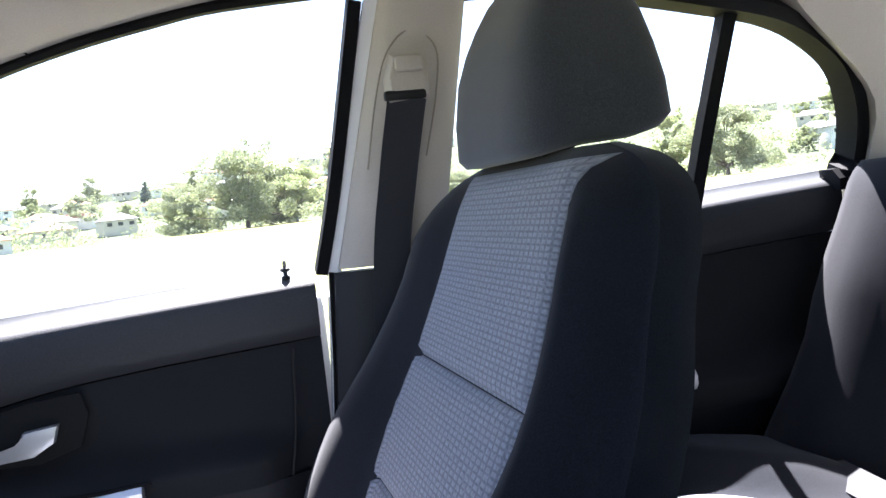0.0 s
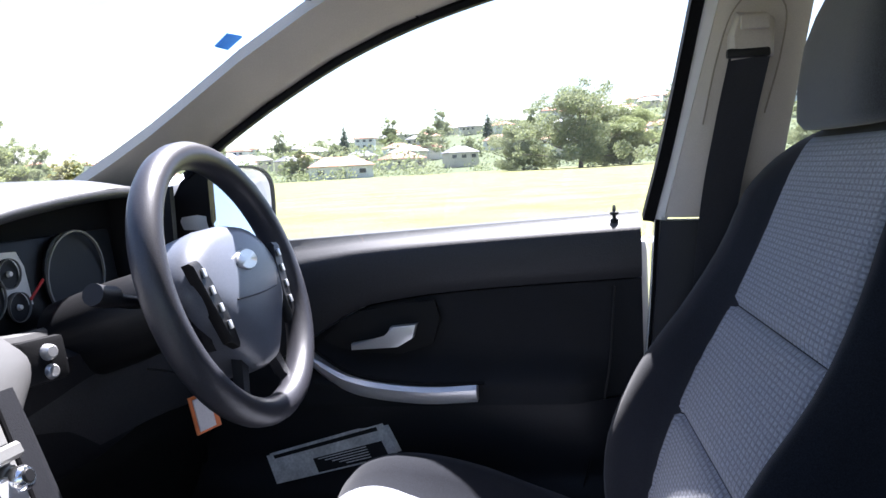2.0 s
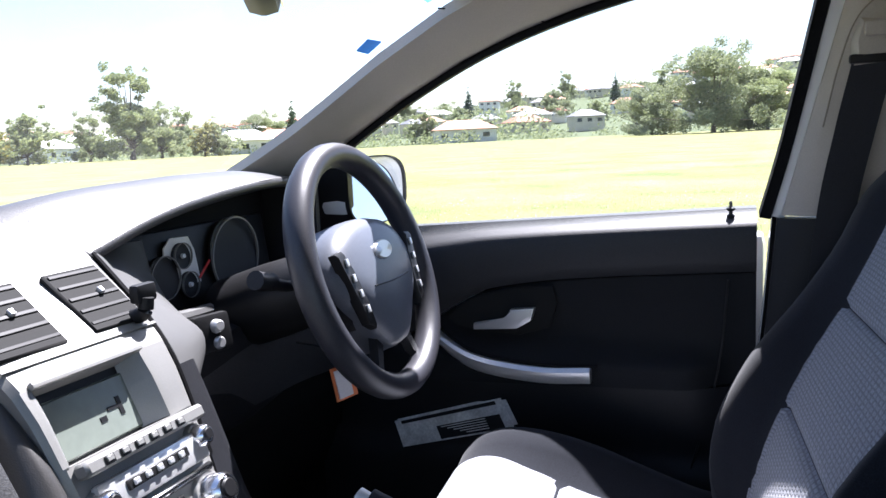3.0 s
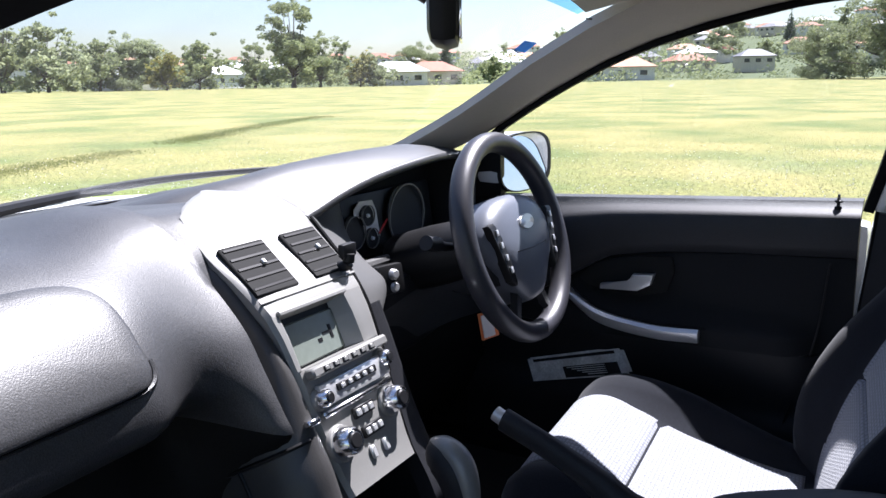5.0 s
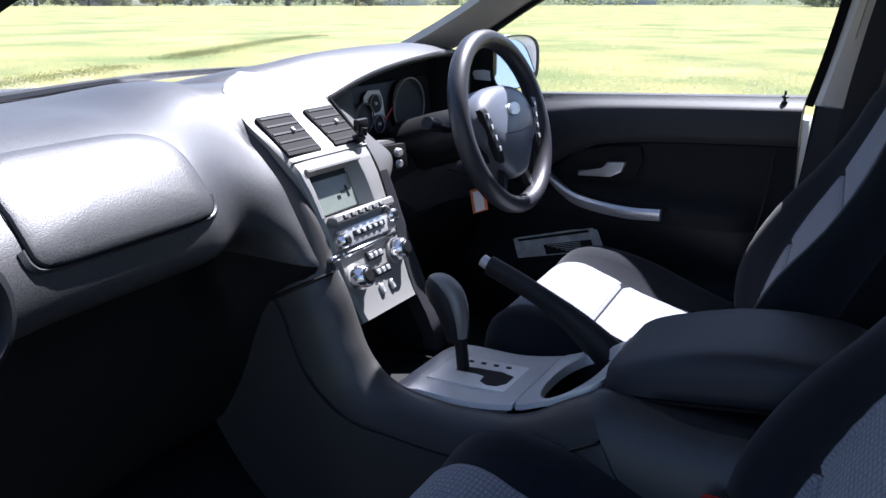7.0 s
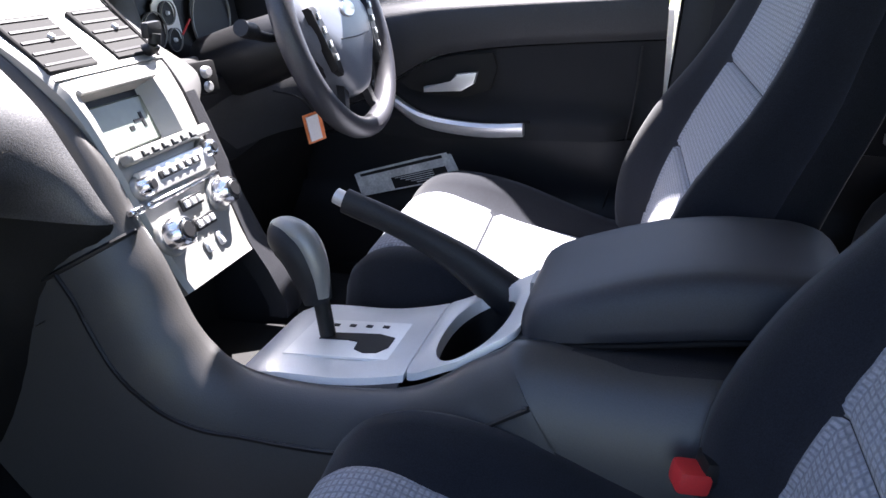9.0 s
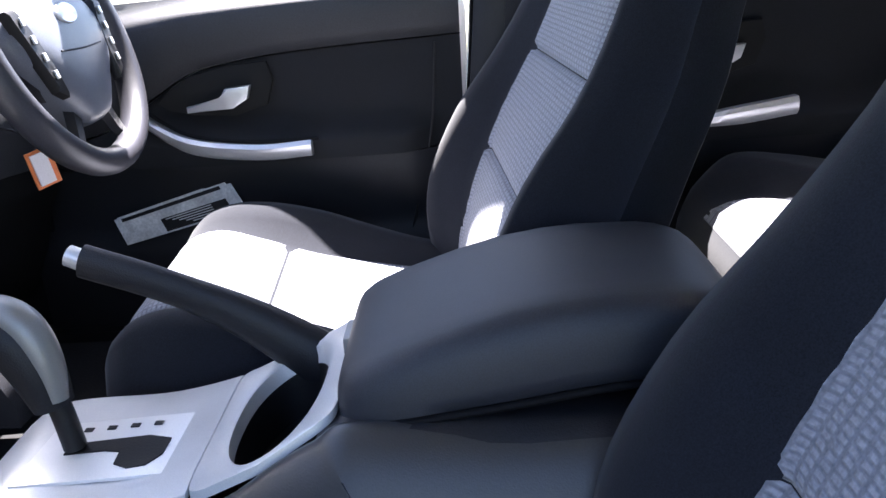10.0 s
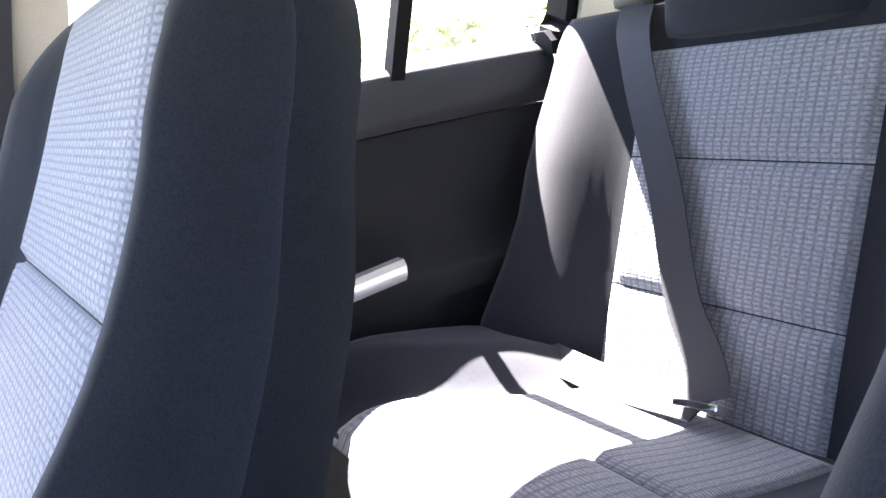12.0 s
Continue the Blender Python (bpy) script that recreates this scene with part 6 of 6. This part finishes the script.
def cloud_part(name, verts, faces, mat, parent):
    me = bpy.data.meshes.new(name)
    me.from_pydata([tuple(v) for v in verts], [], faces)
    me.materials.append(mat)
    ob = new(name, me)
    ob.parent = parent
    return ob


def make_tree(kind, label, height, spread, seed, mat, count, size):
    """A tree at the origin: tapered trunk, limbs, and a crown of leaf sprays round the limb ends."""
    rng = random.Random(seed)
    t = tagged(new(kind), label, "tree", "trees round the field")
    fork = height * rng.uniform(0.14, 0.22)
    bm = tube([(0, 0, -0.3), (rng.uniform(-0.2, 0.2), rng.uniform(-0.2, 0.2), fork * 0.5), (rng.uniform(-0.4, 0.4), 0, fork), (rng.uniform(-0.6, 0.6), rng.uniform(-0.6, 0.6), height * 0.75)], lambda k: height * 0.03 * (1.25 - k), 8)
    lumps = []
    for i in range(30):
        a = i * 2.4 + rng.uniform(-0.4, 0.4)
        up = rng.uniform(0.14, 0.97)
        out = spread * rng.uniform(0.25, 1.0) * (1.1 - 0.75 * max(0, up - 0.5) / 0.5)
        end = Vector((math.cos(a) * out, math.sin(a) * out, height * up))
        tube([(0, 0, fork * rng.uniform(0.7, 1.3)), end * 0.5 + Vector((0, 0, height * 0.06)), end], lambda k: height * 0.010 * (1.2 - k), 6, steps=3, bm=bm)
        r = spread * rng.choice((0.10, 0.14, 0.18, 0.25))
        lumps.append((tuple(end), (r, r, r * rng.uniform(0.45, 0.75))))
        for j in range(3):
            q = end + Vector((rng.gauss(0, 1), rng.gauss(0, 1), rng.gauss(0, 0.8))) * r
            lumps.append((tuple(q), (r * 0.5, r * 0.5, r * 0.36)))
    lumps.append(((0, 0, height * 0.45), (spread * 0.5, spread * 0.5, height * 0.22)))
    for i in range(9):
        a, out = rng.uniform(0, 6.28), spread * rng.uniform(0.45, 0.85)
        r = spread * rng.uniform(0.10, 0.18)
        lumps.append(((math.cos(a) * out, math.sin(a) * out, height * rng.uniform(0.08, 0.24)), (r, r, r)))
    part("trunk", bm, BARK, t)
    v, f = leaf_cloud(rng, lumps, count, size)
    cloud_part("crown", v, f, mat, t)
    return t


def make_conifer(seed):
    rng = random.Random(seed)
    t = tagged(new("conifer"), "dark pointed conifer among the houses", "tree", "trees round the field")
    part("trunk", tube([(0, 0, -0.3), (0, 0, 5), (0, 0, 10)], lambda k: 0.3 * (1.1 - k), 8), BARK, t)
    lumps = [((0, 0, z), (r, r, 1.1)) for z, r in ((2.2, 2.3), (3.6, 2.1), (5.0, 1.7), (6.4, 1.4), (7.8, 1.0), (9.2, 0.6), (10.4, 0.3))]
    v, f = leaf_cloud(rng, lumps, 1200, 0.35)
    cloud_part("crown", v, f, LEAF_DARK, t)
    return t


def bearing(az, dist, lift=0.0):
    """A place on the land at degrees from the car's right hand towards its front."""
    x, y = EYE_X - dist * math.sin(radians(az + 1.0)), EYE_Y + dist * math.cos(radians(az + 1.0))
    return Vector((x, y, hill(x, y) + lift))


big = make_tree("tree", "large spreading green tree at the field's edge", 13.4, 12.5, 3, LEAF, 30000, 0.24)
big.location = bearing(0.4, 150)
tall = make_tree("tree", "tall green tree with an open crown beyond the field", 15.5, 7.2, 8, LEAF, 14000, 0.27)
tall.location = bearing(40, 158)
round_a = make_tree("tree", "round bushy green tree at the field's edge", 8.0, 5.0, 5, LEAF, 5500, 0.28)
round_a.location = bearing(46.3, 155)
yellow = make_tree("tree", "yellow green tree beside pale houses", 6.5, 3.6, 11, LEAF_PALE, 1800, 0.28)
yellow.location = bearing(48.4, 150)
conifer = make_conifer(2)
conifer.location = bearing(29.4, 185)


def put(ob, az, dist, scale, turn):
    p = bearing(az, dist)
    return copy_thing(ob, Matrix.Translation(p) @ pose(0, 0, 0, 0, 0, turn) @ Matrix.Diagonal((scale, scale, scale, 1)))


rng = random.Random(21)
put(big, 4.4, 156, 0.62, 80)
put(big, -3.0, 160, 0.75, 200)
put(tall, 38.2, 165, 0.62, 100)
put(tall, 42.6, 170, 0.55, 10)
put(big, 50.0, 160, 0.62, 140)
put(round_a, 52.5, 158, 1.05, 20)
put(round_a, 55.5, 150, 1.3, 60)
put(tall, 58, 160, 0.8, 250)
put(big, -33.0, 130, 0.74, 30)
put(tall, -29.6, 150, 0.75, 160)
put(big, -14.5, 165, 0.45, 70)
put(round_a, -26, 150, 1.0, 10)
put(big, 31.6, 240, 0.66, 10)
put(round_a, 34.5, 160, 0.75, 77)
put(yellow, 35.4, 158, 1.0, 40)
put(conifer, 17.0, 330, 1.25, 0)
put(conifer, 6.8, 330, 1.2, 0)
put(round_a, 10.9, 280, 1.3, 15)
put(round_a, 17.5, 230, 1.0, 95)
for k in range(70):
    az = rng.uniform(-60, 62)
    if -32 < az < -18:
        az += 20
    put(rng.choice((round_a, round_a, yellow, round_a, tall)), az, rng.uniform(178, 470), rng.uniform(0.45, 0.95), rng.uniform(0, 360))


# hedges and low shrubs along the field's far edge, and woods between the houses
def scrub(name, label, lumps, count, size, seed, mat):
    v, f = leaf_cloud(random.Random(seed), lumps, count, size)
    ob = cloud_part(name, v, f, mat, None)
    return tagged(ob, label, "shrubs", kind="stuff")


lumps = []
for k in range(260):
    az, d = rng.uniform(-62, 64), rng.uniform(168, 190)
    p = bearing(az, d)
    r = rng.uniform(0.8, 2.2)
    lumps.append(((p.x, p.y, p.z + r * 0.4), (r * 1.6, r * 1.6, r)))
scrub("hedge", "low green shrubs along the field's far edge", lumps, 15000, 0.30, 4, LEAF)
lumps = []
for k in range(1100):
    az, d = rng.uniform(-62, 64), rng.uniform(190, 540)
    p = bearing(az, d)
    r = rng.choice((1.5, 2.0, 2.5, 3.5, 5.0))
    lumps.append(((p.x, p.y, p.z + r * 0.5), (r * 1.5, r * 1.5, r)))
scrub("woods", "green gardens and trees over the far hillside", lumps, 70000, 0.5, 6, LEAF)

ROOFS = [material("red brown tiled roof", (0.32, 0.13, 0.08), 0.8, grain=0.2, grain_size=0.3, stain=0.2, stain_size=2),
         material("pale grey metal roof", (0.55, 0.56, 0.58), 0.5, grain=0.08, grain_size=0.4, stain=0.1, stain_size=2),
         material("terracotta tiled roof", (0.45, 0.24, 0.15), 0.8, grain=0.2, grain_size=0.3, stain=0.2, stain_size=2),
         material("dark grey roof", (0.14, 0.14, 0.16), 0.7, grain=0.2, grain_size=0.3, stain=0.2, stain_size=2)]
WALLS = [material("white weatherboard", (0.75, 0.74, 0.70), 0.7, grain=0.05, grain_size=0.1, stain=0.08, stain_size=1.5),
         material("cream render", (0.62, 0.56, 0.45), 0.8, grain=0.05, grain_size=0.1, stain=0.1, stain_size=1.5)]
PANE = material("dark house window", (0.03, 0.035, 0.045), 0.1)


def make_house(roof, wall, label, w=11.0, d=8.0, storeys=1, plain=False):
    h = tagged(new("house"), label, "house", "houses on the hillside")
    z = 2.8 * storeys
    part("wall", box((0, 0, z / 2 - 1), (w, d, z + 2), 0.03), wall, h)
    e, r = 0.5, 2.1
    ring = [Vector((-w / 2 - e, -d / 2 - e, z)), Vector((w / 2 + e, -d / 2 - e, z)), Vector((w / 2 + e, d / 2 + e, z)), Vector((-w / 2 - e, d / 2 + e, z))]
    top = [Vector((-w / 2 + d * 0.38, -0.05, z + r)), Vector((w / 2 - d * 0.38, -0.05, z + r)), Vector((w / 2 - d * 0.38, 0.05, z + r)), Vector((-w / 2 + d * 0.38, 0.05, z + r))]
    part("roof", loft([[p + Vector((0, 0, -0.15)) for p in ring], ring, top]), roof, h, smooth=False)
    for s in range(storeys):
        for k in range(3):
            x = -w / 2 + w * (k + 0.5) / 3
            for y in (-d / 2, d / 2):
                if plain:
                    if y < 0:
                        part("window", box((x, y, 1.5 + 2.8 * s), (1.5, 0.16, 1.1)), PANE, h)
                    continue
                win = part("window", box((x, y, 1.5 + 2.8 * s), (1.7, 0.16, 1.2), 0.02), wall, h)
                part("pane", box((x, y * 1.012, 1.5 + 2.8 * s), (1.5, 0.14, 1.0)), PANE, win)
    return h


house_kinds = [make_house(ROOFS[0], WALLS[1], "cream house with a red brown tiled roof"), make_house(ROOFS[1], WALLS[0], "white house with a pale metal roof", 12, 8, 1),
               make_house(ROOFS[2], WALLS[0], "white house with a terracotta roof", 14, 9, 1), make_house(ROOFS[3], WALLS[0], "two-storey white house with a dark roof", 10, 8, 2),
               make_house(ROOFS[1], WALLS[0], "two-storey white house with a pale roof", 11, 9, 2)]
FIXED = [(0, 30.4, 180, 20), (1, 32.9, 175, 10), (2, 17.4, 185, 5), (0, 13.0, 235, 30), (3, -40, 240, 30), (1, 50.6, 172, 40), (1, 45.2, 185, 60), (4, 57, 185, 40)]
used = set()
for i, az, d, turn in FIXED:
    m4 = Matrix.Translation(bearing(az, d, 0.2)) @ pose(0, 0, 0, 0, 0, turn + az)
    if i in used:
        copy_thing(house_kinds[i], m4)
    else:
        house_kinds[i].matrix_basis = m4
        used.add(i)
far_kinds = [make_house(ROOFS[k % 4], WALLS[k % 2], lab, w, d, st, True) for k, (lab, w, d, st) in enumerate((("small far house with a red brown roof", 11, 8, 1), ("small far house with a pale roof", 12, 8, 1), ("small far house with a terracotta roof", 12, 8, 1), ("small far house with a dark roof", 10, 8, 1), ("far cream house with a tiled roof", 10, 8, 2), ("far white house with a pale roof", 13, 8, 1)))]
for k, h in enumerate(far_kinds):
    h.matrix_basis = Matrix.Translation(bearing(6 + 7 * k, 300, 0.3)) @ pose(0, 0, 0, 0, 0, 30 * k)
for k in range(240):
    az, d = rng.uniform(-58, 60), 225 + 300 * rng.random() ** 0.75
    if -32 < az < -14:
        continue
    copy_thing(rng.choice(far_kinds), Matrix.Translation(bearing(az, d, 1.6)) @ pose(0, 0, 0, 0, 0, az + rng.uniform(-50, 50)) @ Matrix.Diagonal((0.85, 0.85, 0.85, 1)))


# ---- grass near the car ----
def grass_patch(name, label, seed, count, spot, tall, mat, wide=0.012):
    rng2 = random.Random(seed)
    verts, faces = [], []
    for _ in range(count):
        x, y = spot(rng2)
        h = tall * rng2.uniform(0.4, 1.2)
        a = rng2.uniform(0, math.pi)
        dx, dy = math.cos(a) * wide, math.sin(a) * wide
        lx, ly = rng2.gauss(0, 0.4) * h, rng2.gauss(0, 0.4) * h
        i = len(verts)
        verts += [(x - dx, y - dy, -0.005), (x + dx, y + dy, -0.005), (x + lx, y + ly, h)]
        faces.append((i, i + 1, i + 2))
    ob = cloud_part(name, verts, faces, mat, None)
    return tagged(ob, label, "grass", kind="stuff")


def in_view(rng2):
    az, d = rng2.uniform(-48, 66), 4.5 + 18 * rng2.random() ** 1.5
    p = bearing(az, d)
    return p.x, p.y


BLADE = foliage("grass blades", (0.26, 0.25, 0.08), (0.12, 0.15, 0.035))
grass_patch("grass", "short mown grass blades round the car", 31, 120000, in_view, 0.015, BLADE, 0.004)


def ridge(rng2):
    t = rng2.random()
    if 0.33 < t < 0.42:
        t += 0.15
    return -10.2 - 6.6 * t + rng2.gauss(0, 0.3) + 0.5 * math.sin(t * 5), 4.8 + 16.5 * t ** 1.25 + rng2.gauss(0, 0.22)


grass_patch("grass_ridge", "strip of longer green grass along a track edge", 32, 24000, ridge, 0.020, foliage("long grass", (0.21, 0.23, 0.07), (0.15, 0.175, 0.05)), 0.007)
PETAL = material("white clover", (0.7, 0.7, 0.62), 0.9, grain=0.1)
rng3 = random.Random(33)
verts, faces = [], []
for _ in range(1500):
    az, d = rng3.uniform(-14, 30) if rng3.random() < 0.75 else rng3.uniform(40, 60), 5.5 + 9 * rng3.random() ** 1.5
    p = bearing(az, d)
    r = rng3.uniform(0.006, 0.011)
    i = len(verts)
    verts += [(p.x - r, p.y, 0.05), (p.x, p.y - r, 0.05), (p.x + r, p.y, 0.05), (p.x, p.y + r, 0.05), (p.x, p.y, 0.05 + r * 1.4)]
    faces += [(i, i + 1, i + 4), (i + 1, i + 2, i + 4), (i + 2, i + 3, i + 4), (i + 3, i, i + 4)]
tagged(cloud_part("clover", verts, faces, PETAL, None), "scattered small white clover flowers", "flowers", kind="stuff")


# ---- plain outer body of the car ----
for s in (-1, 1):
    wing = [(-1.85, 0.36), (-0.27, 0.36), (-0.27, 0.95), (-0.80, 0.935), (-1.40, 0.86), (-1.80, 0.74)]
    tagged(part("wall_front_wing", prism([Vector((x, s * 0.80, z)) for x, z in wing], (0, -s * 0.06, 0), 0.02), WHITE), "white painted front wing of the car", "body", kind="structure")
    tail = [(1.33, 0.36), (2.35, 0.42), (2.38, 0.80), (2.28, 0.93), (1.70, 0.985), (1.33, 1.0)]
    tagged(part("wall_rear_wing", prism([Vector((x, s * 0.80, z)) for x, z in tail], (0, -s * 0.06, 0), 0.02), WHITE), "white painted rear wing of the car", "body", kind="structure")
tagged(part("wall_boot", box((2.02, 0, 0.945), (0.68, 1.46, 0.03), 0.012), WHITE), "white painted boot lid", "body", kind="structure")
tagged(part("wall_tail", box((2.34, 0, 0.66), (0.05, 1.5, 0.50), 0.02), WHITE), "white painted tail panel", "body", kind="structure")
tagged(part("wall_nose", box((-1.84, 0, 0.56), (0.06, 1.5, 0.40), 0.02), WHITE), "white painted nose panel", "body", kind="structure")
for x in (-1.05, 1.62):
    for s in (-1, 1):
        w = tagged(new("car_wheel"), "black tyred car wheel with a silver rim", "wheel", "car wheels")
        w.location = (x, s * 0.765, 0.315)
        part("tyre", loft([[Vector((r * math.cos(t), y, r * math.sin(t))) for t in np.linspace(0, 2 * math.pi, 36, endpoint=False)] for y, r in ((-0.1, 0.20), (-0.1, 0.29), (-0.08, 0.315), (0.08, 0.315), (0.1, 0.29), (0.1, 0.20))]), RUBBER, w)
        part("rim", cyl((0, s * 0.102, 0), (0, s, 0), 0.20, 0.19, 0.012, 32, 0.004), SILVER, w)
